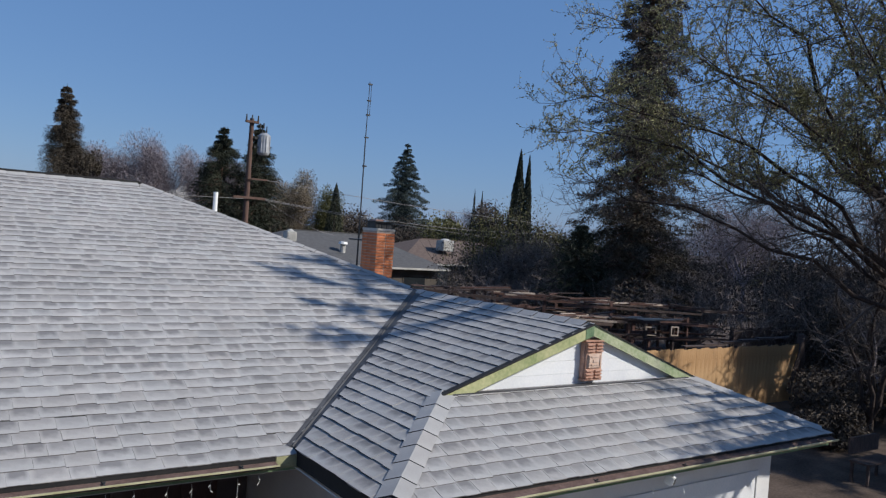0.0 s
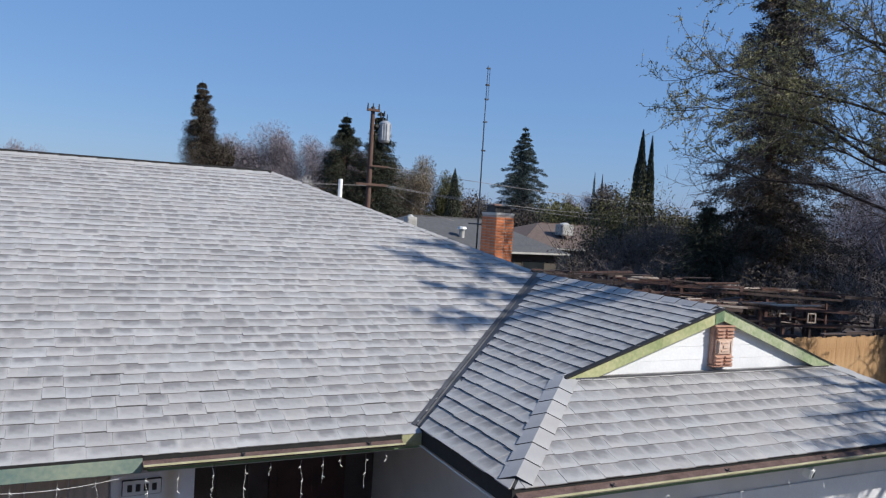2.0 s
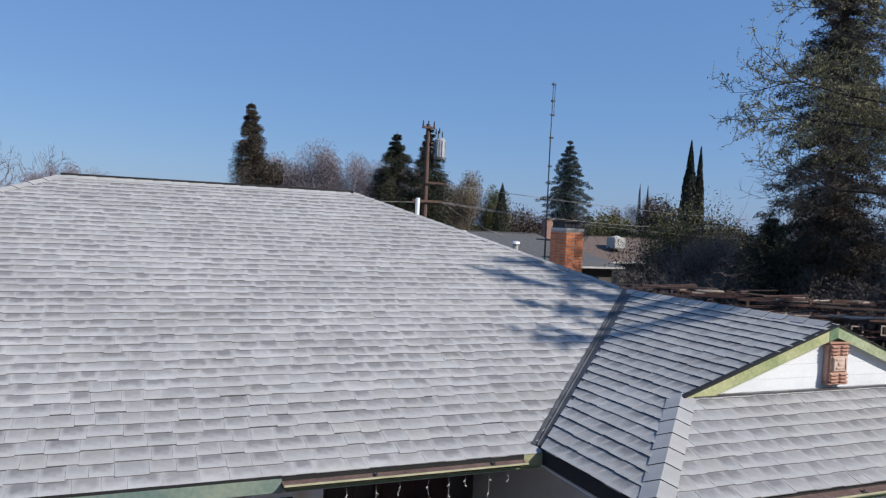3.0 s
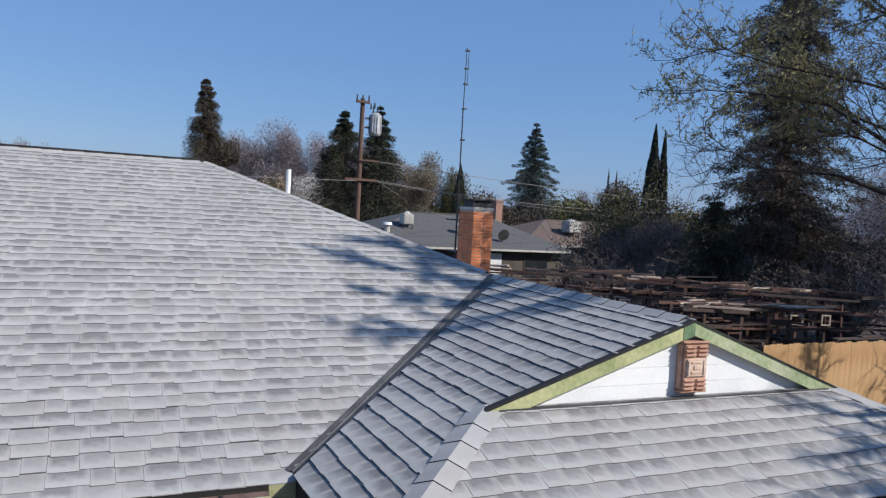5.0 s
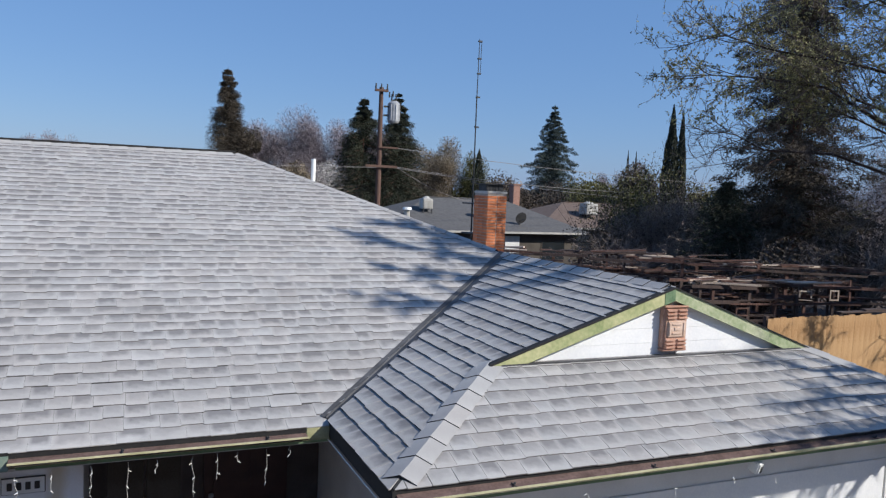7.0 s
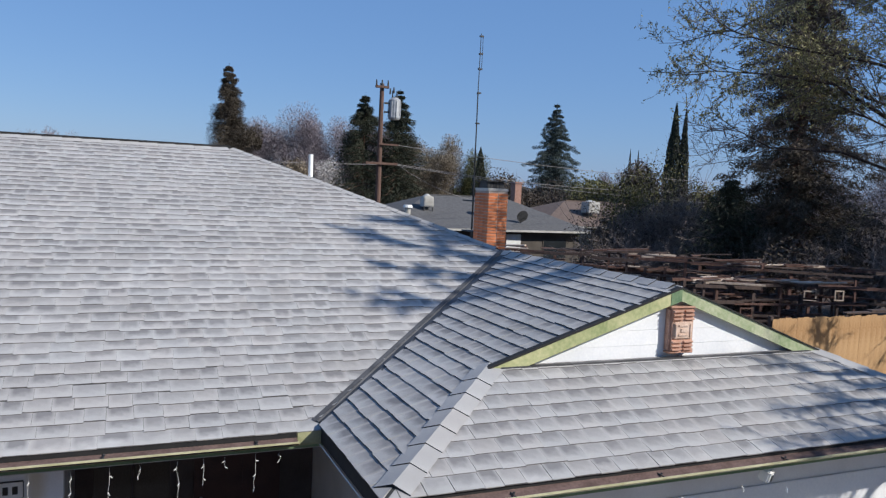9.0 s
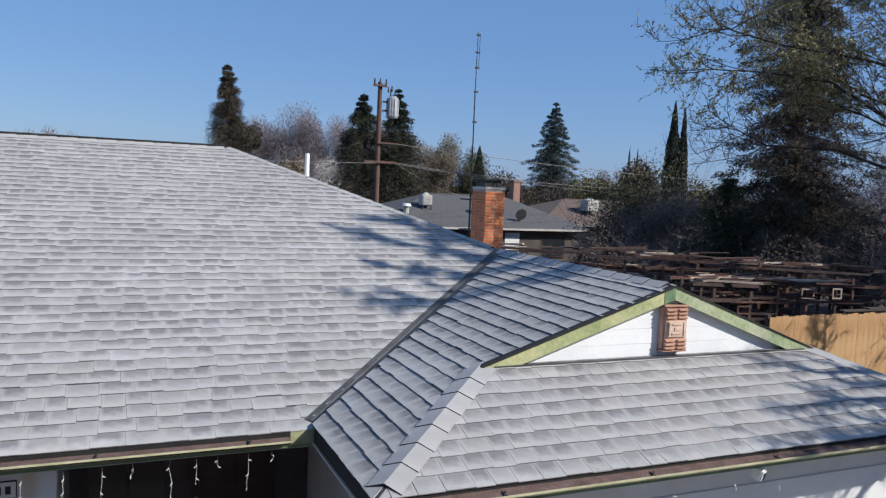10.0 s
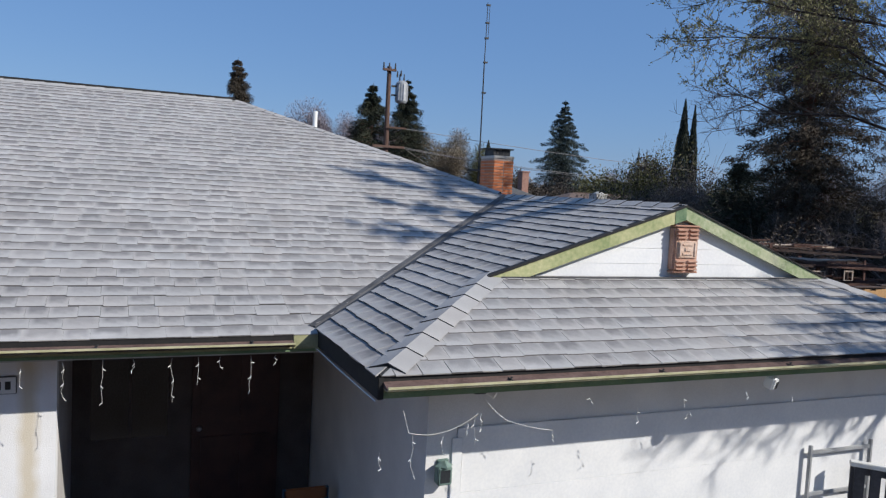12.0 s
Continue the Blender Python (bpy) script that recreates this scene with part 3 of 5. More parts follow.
def gutter(a, b, label, mat, fill):
    bm = bmesh.new()
    profile_run(bm, GUT, a, b)
    g = part("gutter", bm, mat, house, label)
    bm = bmesh.new()
    profile_run(bm, [(0.1005, -0.036), (0.105, -0.036), (0.105, -0.021), (0.1005, -0.021)], a, b)
    part("gutter_lip", bm, M_PALEYELLOW, g, "pale yellow rolled lip")
    bm = bmesh.new()
    profile_run(bm, [(0.002, fill), (0.008, -0.048), (0.078, -0.048), (0.088, -0.038)], a, b)
    part("gutter_debris", bm, M_DIRT, g, "dry leaf dirt")
    a, b = Vector(a), Vector(b)
    n = max(2, int((b - a).length / 1.1))
    for k in range(n):
        p = a.lerp(b, (k + 0.7) / n)
        bm = bmesh.new()
        slab(bm, p.x - 0.005, p.x + 0.005, p.y - 0.098, p.y + 0.005, p.z - 0.024, p.z - 0.018)
        rod(bm, (p.x, p.y - 0.06, p.z - 0.014), (p.x + 0.01, p.y - 0.065, p.z - 0.006), 0.008, 0.006, 6)
        part("gutter_hanger", bm, M_DARKSTEEL, g)


gutter((-2.34, -0.02, E_MAIN - 0.028), (-0.24, -0.02, E_MAIN - 0.028), "narrow dark brown metal gutter full of brown dirt", M_GUTTER, -0.022)
gutter((XE + 0.02, YF - 0.012, E_GAR - 0.028), (XR - 0.02, YF - 0.012, E_GAR - 0.028), "long yellow-green gutter full of brown dirt", M_PALEYELLOW, -0.012)
bm = bmesh.new()
slab(bm, XE, XR, YF - 0.01, YF + 0.03, E_GAR - 0.108, E_GAR - 0.051)
part("fascia", bm, M_YELLOW, house, "yellow-green garage fascia", bevel=0.005)
bm = bmesh.new()
slab(bm, XE + 0.01, XR - 0.01, YF - 0.004, YF + 0.05, E_GAR - 0.148, E_GAR - 0.109)
part("fascia", bm, M_GREEN, house, "green lower fascia strip", bevel=0.004)
# Same black for the shaded gap above the garage gutter.
bm = bmesh.new()
slab(bm, XE, XR, YF - 0.011, YF + 0.03, E_GAR - 0.05, E_GAR + 0.0)
part("drip_edge", bm, M_BLACKTRIM, house)
# Side fascia is black to paint in the drip shadow along this eave.
bm = bmesh.new()
slab(bm, XE - 0.012, XE + 0.025, YF - 0.02, 0.06, E_GAR - 0.15, E_GAR - 0.01)
part("fascia", bm, M_BLACKTRIM, house, "side fascia of the garage eave, drip shadow in its black", bevel=0.004)
bm = bmesh.new()
slab(bm, XR - 0.02, XR + 0.015, YF - 0.02, 3.2, E_GAR - 0.15, E_GAR - 0.01)
part("fascia", bm, M_DARKWOOD, house, bevel=0.004)
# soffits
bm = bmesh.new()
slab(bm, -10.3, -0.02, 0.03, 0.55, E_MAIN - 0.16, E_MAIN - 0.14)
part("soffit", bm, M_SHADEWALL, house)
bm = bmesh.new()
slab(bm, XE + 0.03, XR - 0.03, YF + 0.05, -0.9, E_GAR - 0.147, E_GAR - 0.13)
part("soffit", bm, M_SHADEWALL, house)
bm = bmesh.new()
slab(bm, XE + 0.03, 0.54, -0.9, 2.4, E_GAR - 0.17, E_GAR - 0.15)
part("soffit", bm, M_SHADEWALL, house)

# walls
WY = 0.5


def wall(b, mat, label, name="wall"):
    return box_part(name, b, mat, house, label)


wall((-9.9, -2.52, WY, WY + 0.15, 0, 2.27), M_WALL, "white stucco front wall")
wall((-2.52, -1.88, WY - 0.04, WY + 0.15, 0, 2.27), M_PIER, "white stucco pier with a beige stain beside the entry", "pier")
wall((-2.02, -1.88, WY + 0.152, 2.6, 0, 2.27), M_SHADEWALL, "entry side wall, white stucco greyed for shade")
wall((-2.02, 0.52, 2.45, 2.6, 0, 2.27), M_DARKWALL, "rear wall of the recessed entry, darkened for its shade")
wall((0.53, 0.68, -0.78, 2.6, 0, 2.31), M_WALL, "white stucco garage side wall facing the entry")
wall((-9.9, -9.75, 0.65, 13.0, 0, 2.4), M_WALL, "white end wall")
wall((-9.9, 5.6, 12.9, 13.05, 0, 2.4), M_WALL, "white rear wall")
wall((5.55, 5.7, -0.78, 12.9, 0, 2.4), M_WALL, "white side wall")
# Ceiling and floor coloured dark for the unlit recess.
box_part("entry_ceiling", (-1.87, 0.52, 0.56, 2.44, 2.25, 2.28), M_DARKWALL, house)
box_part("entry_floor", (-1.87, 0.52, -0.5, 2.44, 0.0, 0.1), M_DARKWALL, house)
# tan vertical boards on the front wall, left of the pier
for k in range(16):
    x1 = -2.53 - 0.3 * k
    box_part("siding_board", (x1 - 0.288, x1, WY - 0.022, WY - 0.001, 0.55, 2.26), M_BROWNWALL, house, bevel=0.004)
# entry door and window
door = box_part("front_door", (-0.75, 0.15, 2.40, 2.447, 0.1, 2.1), M_DARKDOOR, house, "dark red panelled front door", 0.005)
for z0, z1 in ((0.25, 0.9), (1.05, 1.9)):
    for x0 in (-0.66, -0.26):
        box_part("door_panel", (x0, x0 + 0.32, 2.385, 2.399, z0, z1), M_DARKDOOR, door, bevel=0.006)
bm = bmesh.new()
bmesh.ops.create_uvsphere(bm, u_segments=10, v_segments=8, radius=0.03, matrix=Matrix.Translation((-0.68, 2.35, 1.0)))
part("door_knob", bm, M_STEEL, door, "brushed steel door knob", smooth=True)
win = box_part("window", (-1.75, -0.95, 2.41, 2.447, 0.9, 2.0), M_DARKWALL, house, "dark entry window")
box_part("pane", (-1.71, -1.36, 2.40, 2.409, 0.94, 1.96), M_GLASS, win)
box_part("pane", (-1.33, -0.99, 2.40, 2.409, 0.94, 1.96), M_GLASS, win)
# house number plate
plate = box_part("number_plate", (-2.44, -2.14, WY - 0.062, WY - 0.042, 1.965, 2.095), M_INK, house, "white house number plate with a black frame", 0.004)
box_part("plate_face", (-2.434, -2.146, WY - 0.067, WY - 0.0625, 1.971, 2.089), M_PLATE, plate, "white plate face")
for k in range(4):
    x0 = -2.40 + 0.062 * k
    box_part("character_bar", (x0, x0 + 0.036, WY - 0.0705, WY - 0.0675, 2.0, 2.06), M_INK, plate)

# garage front: wall frame round the door
GYW = -0.93
wall((0.53, 0.76, GYW, GYW + 0.15, 0, 2.31), M_WALL, "white stucco jamb beside the garage door")
wall((5.44, 5.7, GYW, GYW + 0.15, 0, 2.31), M_WALL, "white stucco jamb at the far garage corner")
wall((0.76, 5.44, GYW, GYW + 0.15, 1.93, 2.31), M_WALL, "white stucco header over the garage door")
box_part("door_trim", (0.76, 5.44, GYW - 0.018, GYW - 0.001, 1.86, 1.93), M_WHITE, house, "white trim over the garage door", 0.004)
box_part("door_trim", (0.72, 0.80, GYW - 0.016, GYW - 0.001, 0, 1.858), M_WHITE, house, bevel=0.004)
gdoor = box_part("garage_door", (0.80, 5.43, GYW + 0.03, GYW + 0.07, 0, 1.92), M_WHITE, house, "white sectional garage door dappled by branch shade")
for r in range(4):
    z0 = 0.02 + r * 0.475
    # plain flush sections
    box_part("door_section", (0.81, 5.42, GYW + 0.008, GYW + 0.029, z0, z0 + 0.474), M_WHITE, gdoor, bevel=0.0015)

# gable: lap boards, rake boards, vent
GYB = GY + 0.02
slope_l, slope_r = (GZ - GZB) / (GX - GL), (GZ - GZB) / (GR - GX)
bm = bmesh.new()
prism(bm, [(GL + 0.03, GYB + 0.03, GZB), (GR - 0.03, GYB + 0.03, GZB), (GX, GYB + 0.03, GZ - 0.02)], (0, 0.06, 0))
gable = part("gable", bm, M_WHITE, house, "white boarded gable above the garage")
for k in range(5):
    z0, z1 = GZB - 0.02 + 0.138 * k, GZB - 0.02 + 0.138 * (k + 1) - 0.0015
    z1 = min(z1, GZ - 0.04)
    xa0, xb0 = GL + (z0 - GZB) / slope_l, GR - (z0 - GZB) / slope_r
    xa1, xb1 = GL + (z1 - GZB) / slope_l, GR - (z1 - GZB) / slope_r
    bm = bmesh.new()
    y0, y1 = GYB, GYB + 0.0025
    pts = [(xa0, y0, z0), (xb0, y0, z0), (xb1, y1, z1), (xa1, y1, z1)]
    lo_v = [bm.verts.new(p) for p in pts]
    hi_v = [bm.verts.new((p[0], GYB + 0.028, p[2])) for p in pts]
    bm.faces.new(lo_v)
    bm.faces.new(hi_v[::-1])
    for i in range(4):
        bm.faces.new((lo_v[i], lo_v[(i + 1) % 4], hi_v[(i + 1) % 4], hi_v[i]))
    part("lap_board", bm, M_WHITE, gable)


def rake(x0, x1, z0, z1, mat, drop, y0, y1, lift, label):
    bm = bmesh.new()
    prism(bm, [(x0, y0, z0 - drop + lift), (x1, y0, z1 - drop + lift), (x1, y0, z1 + lift), (x0, y0, z0 + lift)], (0, y1 - y0, 0))
    part("rake_board", bm, mat, gable, label)


box_part("flashing", (GL + 0.1, GR - 0.1, GY - 0.055, GYB - 0.002, GZB - 0.012, GZB + 0.004), M_VALLEY, gable, "grey metal flashing at the foot of the gable", 0.003)
RY = GY - 0.045
rake(GL - 0.02, GX - 0.001, GZB + 0.0, GZ, M_RAKEYELLOW, 0.115, RY, RY + 0.03, -0.008, "yellow-green rake board with worn paint")
rake(GX + 0.001, GR + 0.05, GZ, GZB - 0.015, M_RAKE, 0.115, RY, RY + 0.03, -0.008, "pale green rake board with pale worn patches")
rake(GX - 0.12, GX + 0.0, GZ - 0.04, GZ, M_GREEN, 0.116, RY - 0.004, RY - 0.0005, -0.009, "green paint at the peak")
rake(GL - 0.02, GX, GZB, GZ, M_BLACKTRIM, 0.02, RY - 0.012, RY + 0.05, 0.012, "")
rake(GX, GR + 0.17, GZ, GZB - 0.055, M_BLACKTRIM, 0.012, RY - 0.012, RY + 0.05, 0.004, "")

VX0, VX1, VZ0, VZ1, VY0 = 3.068, 3.343, 2.985, 3.395, GY - 0.083
bm = bmesh.new()
slab(bm, VX0, VX1, VY0 + 0.02, GYB + 0.01, VZ0, VZ1)
vent = part("gable_vent", bm, M_TERRA, house, "terracotta louvred gable vent box", bevel=0.02)
for z0 in (VZ1 - 0.045, VZ1 - 0.08, VZ1 - 0.115, VZ0 + 0.085, VZ0 + 0.05, VZ0 + 0.015):
    for x0, x1 in ((VX0 + 0.018, VX0 + 0.125), (VX1 - 0.125, VX1 - 0.018)):
        bm = bmesh.new()
        slab(bm, x0, x1, VY0 + 0.0, VY0 + 0.03, z0, z0 + 0.018, Matrix.Translation((0, 0, 0)))
        part("louvre", bm, M_TERRA, vent, bevel=0.004)
bm = bmesh.new()
slab(bm, VX0 + 0.03, VX1 - 0.03, VY0 + 0.004, VY0 + 0.03, VZ0 + 0.12, VZ1 - 0.13)
part("vent_plaque", bm, M_TERRAPALE, vent, "pale raised plaque", bevel=0.01)
for x0, x1, z0, z1 in ((0.042, 0.064, 0.14, 0.26), (0.206, 0.228, 0.14, 0.26), (0.078, 0.192, 0.15, 0.17), (0.078, 0.192, 0.235, 0.255), (0.104, 0.17, 0.185, 0.22)):
    bm = bmesh.new()
    slab(bm, VX0 + x0, VX0 + x1, VY0 - 0.004, VY0 + 0.01, VZ0 + z0, VZ0 + z1)
    part("vent_ornament", bm, M_TERRAPALE, vent, bevel=0.004)
# worn tile edges
for z0 in (VZ0 - 0.012, VZ1 - 0.012):
    bm = bmesh.new()
    slab(bm, VX0 - 0.003, VX1 + 0.003, VY0 + 0.012, GYB + 0.005, z0, z0 + 0.02)
    part("vent_rim", bm, M_TERRA, vent, bevel=0.008)

# chimney on the far side wall
CX0, CX1, CY0, CY1, CZ1 = 5.92, 6.40, 9.14, 9.82, 4.36
chim = box_part("chimney", (CX0 + 0.008, CX1 - 0.008, CY0 + 0.008, CY1 - 0.008, 0, CZ1), M_MORTAR, house, "orange brick chimney with a metal cowl")
bm = bmesh.new()
slab(bm, 0, 0.222, 0, 0.09, 0, 0.057)
bmesh.ops.bevel(bm, geom=bm.edges[:], offset=0.004, segments=1, affect="EDGES")
bm_brick = bpy.data.meshes.new("brick")
bm.to_mesh(bm_brick)
bm.free()
bm_brick.materials.append(M_BRICK)
z = 2.75
while z + 0.06 < CZ1 + 0.01:
    for y in (CY0, CY1 - 0.09):
        for k in range(2):
            ob = new("brick", bm_brick)
            ob.parent = chim
            ob.location = (CX0 + 0.236 * k + 0.011, y, z)
    for x in (CX0 + 0.09, CX1):
        for k in range(3):
            ob = new("brick", bm_brick)
            ob.parent = chim
            ob.matrix_basis = Matrix.Translation((x, CY0 + 0.008 + 0.223 * k, z)) @ Matrix.Rotation(radians(90), 4, "Z")
    z += 0.0685
box_part("chimney_crown", (CX0 - 0.01, CX1 + 0.01, CY0 - 0.01, CY1 + 0.01, CZ1, CZ1 + 0.06), M_CONCRETE, chim, "pale mortar crown", 0.015)
bm = bmesh.new()
slab(bm, CX0 + 0.04, CX1 - 0.02, CY0 + 0.15, CY0 + 0.55, CZ1 + 0.06, CZ1 + 0.2)
cowl = part("chimney_cowl", bm, M_DARKSTEEL, chim, "spark arrestor mesh box", 0.01)
for i in range(5):
    x = CX0 + 0.05 + i * 0.07
    box_part("cowl_bar", (x, x + 0.012, CY0 + 0.14, CY0 + 0.152, CZ1 + 0.06, CZ1 + 0.2), M_DARKSTEEL, cowl)
box_part("cowl_lid", (CX0 - 0.02, CX1 + 0.04, CY0 + 0.09, CY0 + 0.61, CZ1 + 0.2, CZ1 + 0.225), M_DARKSTEEL, cowl, "flat dark metal lid", 0.006)

# antenna mast
mast = thing("antenna_mast", "thin dark radio antenna mast strapped beside the chimney", "antenna", at=(6.23, 10.55, 0))
bm = bmesh.new()
rod(bm, (0, 0, 0), (0, 0, 4.6), 0.022, 0.022, 8)
part("lower_tube", bm, M_DARKSTEEL, mast)
bm = bmesh.new()
rod(bm, (0, 0, 4.55), (-0.01, 0, 6.6), 0.017, 0.015, 8)
part("middle_tube", bm, M_DARKSTEEL, mast)
bm = bmesh.new()
rod(bm, (-0.01, 0, 6.55), (0.0, 0, 7.98), 0.012, 0.008, 8)
rod(bm, (0.05, 0, 7.15), (0.055, 0, 7.9), 0.006, 0.006, 6)
part("whip", bm, M_DARKSTEEL, mast)
for z in (7.5, 7.15, 6.6, 5.9, 4.6, 7.9):
    bm = bmesh.new()
    slab(bm, -0.03, 0.06, -0.03, 0.03, z, z + 0.035)
    part("clamp", bm, M_DARKSTEEL, mast)
for z in (3.4, 4.1):
    bm = bmesh.new()
    slab(bm, -0.26, 0.03, -0.6, 0.02, z, z + 0.03)
    part("strap_bracket", bm, M_DARKSTEEL, mast)

# roof vent pipe behind the hip
pipe = thing("vent_pipe", "white plastic plumbing vent pipe standing on the roof", "vent pipe", at=(1.59, 7.45, 0))
bm = bmesh.new()
rod(bm, (0, 0, 4.1), (0, 0, 4.85), 0.04, 0.04, 12)
part("tube", bm, M_PVC, pipe, smooth=False)
bm = bmesh.new()
rod(bm, (0, 0, 4.16), (0, 0, 4.28), 0.12, 0.05, 12)
part("flashing_boot", bm, M_STEEL, pipe, "metal flashing boot")

# ---- small things on and round the house ----


def icicle(x, y, z, length, rng, group, parent_label):
    ob = thing("icicle_light_strand", parent_label, "string light", group, at=(x, y, z))
    pts = [Vector((0, 0, 0))]
    n = max(3, int(length / 0.05))
    for k in range(n):
        pts.append(Vector((rng.uniform(-0.014, 0.014), rng.uniform(-0.008, 0.008), -length * (k + 1) / n)))
    bm = bmesh.new()
    cable(bm, pts, 0.0013, 5)
    part("cord", bm, M_WIRE, ob)
    for k in range(1, len(pts), 2):
        bm = bmesh.new()
        d = Vector((rng.uniform(-1, 1), rng.uniform(-0.5, 0.2), rng.uniform(-1, -0.1))).normalized()
        rod(bm, pts[k], pts[k] + d * 0.026, 0.0036, 0.0022, 6)
        part("bulb", bm, M_BULB, ob)
    return ob


rl = random.Random(21)
for x, ln in ((-4.6, 0.22), (-4.25, 0.12), (-3.9, 0.3), (-3.5, 0.16), (-3.2, 0.25), (-2.9, 0.14), (-2.65, 0.3), (-2.3, 0.2), (-2.08, 0.16), (-1.82, 0.26), (-1.565, 0.3), (-1.365, 0.08), (-1.105, 0.33), (-0.925, 0.2), (-0.77, 0.08), (-0.545, 0.27), (-0.36, 0.06)):
    icicle(x, 0.015, E_MAIN - 0.165, ln, rl, "icicle lights along the main eave", "white icicle light strand hanging under the main eave")


def swag(name, label, pts, r=0.002):
    ob = thing(name, label, "string light", at=pts[0])
    bm = bmesh.new()
    o = Vector(pts[0])
    cable(bm, [Vector(p) - o for p in pts], r, 5)
    part("cord", bm, M_WIRE, ob)
    return ob


def sag(a, b, drop, n=8):
    a, b = Vector(a), Vector(b)
    return [a.lerp(b, k / n) - Vector((0, 0, drop * 4 * (k / n) * (1 - k / n))) for k in range(n + 1)]


for a, b, d in (((-4.9, 0.0, 2.26), (-3.5, 0.0, 2.27), 0.05), ((-3.5, 0.0, 2.27), (-2.5, -0.02, 2.28), 0.04)):
    swag("light_cable", "white light cable looped under the main eave", sag(a, b, d))
GS = YF + 0.06
for pts in (sag((0.15, GS, 2.24), (0.19, GS, 2.10), 0.0, 2) + sag((0.19, GS, 2.10), (0.66, GS, 2.19), 0.06)[1:], sag((0.70, GS, 2.28), (0.87, GS, 2.13), 0.01, 4) + sag((0.87, GS, 2.13), (1.22, GS, 2.04), 0.01, 4)[1:]):
    swag("light_cable", "white light cable drooping from the garage eave", pts)
for x, z, ln in ((0.01, 1.99, 0.1), (0.22, 2.09, 0.26), (0.43, 2.07, 0.12), (0.64, 2.17, 0.2), (0.68, 2.19, 0.1), (0.58, 2.14, 0.06), (1.22, 2.03, 0.05), (1.5, 2.25, 0.03), (1.9, 2.15, 0.1), (2.3, 2.2, 0.05), (2.35, 2.1, 0.05), (2.9, 2.22, 0.05), (3.35, 2.15, 0.03)):
    icicle(x, GS, z, ln, rl, "icicle lights along the garage eave", "short white icicle light strand under the garage eave")
swag("light_cable", "thin white cable along the side eave", [(XE - 0.02, YF, E_GAR - 0.16), (XE - 0.02, -0.7, E_GAR - 0.165), (XE - 0.02, 0.05, E_GAR - 0.16)], 0.005)

flood = thing("security_camera_light", "small white security light under the garage gutter", "light", at=(3.09, YF + 0.03, 2.285))
bm = bmesh.new()
slab(bm, -0.04, 0.04, -0.045, 0.04, -0.05, 0.05, Matrix.Rotation(radians(20), 4, "Z") @ Matrix.Rotation(radians(15), 4, "X"))
part("housing", bm, M_PVC, flood, bevel=0.012)
bm = bmesh.new()
slab(bm, -0.008, 0.024, -0.05, -0.046, -0.036, 0.02, Matrix.Rotation(radians(20), 4, "Z") @ Matrix.Rotation(radians(15), 4, "X"))
part("lens", bm, M_INK, flood, "black lens")
bm = bmesh.new()
rod(bm, (0, 0.02, 0.04), (0, 0.03, 0.06), 0.012, 0.012, 8)
part("bracket", bm, M_PVC, flood)

box2 = thing("junction_light", "small pale light fitting under the garage eave", "light", at=(0.78, -1.2, 2.27))
box_part("fitting", (-0.05, 0.05, -0.04, 0.04, -0.02, 0.05), M_DARKSTEEL, box2, bevel=0.01)
bm = bmesh.new()
rod(bm, (0.05, -0.04, 0.0), (0.085, -0.08, -0.02), 0.02, 0.025, 10)
part("lamp_head", bm, M_PVC, box2)

lamp = thing("wall_lantern", "dark green metal wall lantern beside the garage door", "wall lamp", at=(0.655, GYW, 1.63))
box_part("backplate", (-0.045, 0.045, -0.02, 0.0, -0.085, 0.085), M_LAMPGREEN, lamp, bevel=0.006)
box_part("lantern_body", (-0.065, 0.04, -0.1, -0.02, -0.075, 0.055), M_LAMPGREEN, lamp, bevel=0.008)
box_part("lantern_glass", (-0.048, 0.023, -0.104, -0.101, -0.055, 0.035), M_GLASS, lamp, "dark glass")
bm = bmesh.new()
rod(bm, (-0.012, -0.06, 0.055), (-0.012, -0.06, 0.09), 0.07, 0.015, 4)
part("lantern_roof", bm, M_LAMPGREEN, lamp)

# plastic chair in the entry
chair = thing("porch_chair", "blue plastic porch chair with an orange backrest", "chair", at=(0.2, 1.0, 0.1))
box_part("seat", (-0.22, 0.22, -0.22, 0.22, 0.38, 0.42), M_BLUE, chair, bevel=0.012)
box_part("backrest", (-0.22, 0.22, 0.2, 0.235, 0.5, 0.62), M_ORANGE, chair, "orange backrest", 0.012)
for sx in (-0.22, 0.185):
    box_part("back_post", (sx, sx + 0.035, 0.2, 0.235, 0.0, 0.62), M_BLUE, chair, bevel=0.006)
    box_part("leg", (sx, sx + 0.035, -0.22, -0.185, 0.0, 0.38), M_BLUE, chair, bevel=0.006)

# slatted panel and rack in front of the garage door
panel = thing("slatted_screen", "dark slatted plastic screen with a pale top rail", "screen", at=(4.53, -1.1, 0.03))
ang = Matrix.Rotation(radians(-46), 4, "Z")
for k in range(8):
    x = 0.03 + k * 0.125
    box_part("slat", (x, x + 0.085, -0.015, 0.015, 0.05, 1.33), M_DARKPLASTIC, panel, bevel=0.005, m=ang)
for z in (0.1, 0.7, 1.26):
    box_part("rail", (0, 1.03, 0.017, 0.05, z, z + 0.06), M_DARKPLASTIC, panel, bevel=0.005, m=ang)
box_part("top_rail", (-0.01, 1.05, -0.03, 0.055, 1.335, 1.375), M_COOLER, panel, "pale top rail", 0.006, m=ang)
for x in (0, 0.99):
    box_part("post", (x, x + 0.04, 0.018, 0.058, 0.0, 1.33), M_DARKPLASTIC, panel, bevel=0.005, m=ang)
rack = thing("metal_rack", "grey metal rack frame standing close to the garage door", "rack", at=(4.16, -0.955, 0.03))
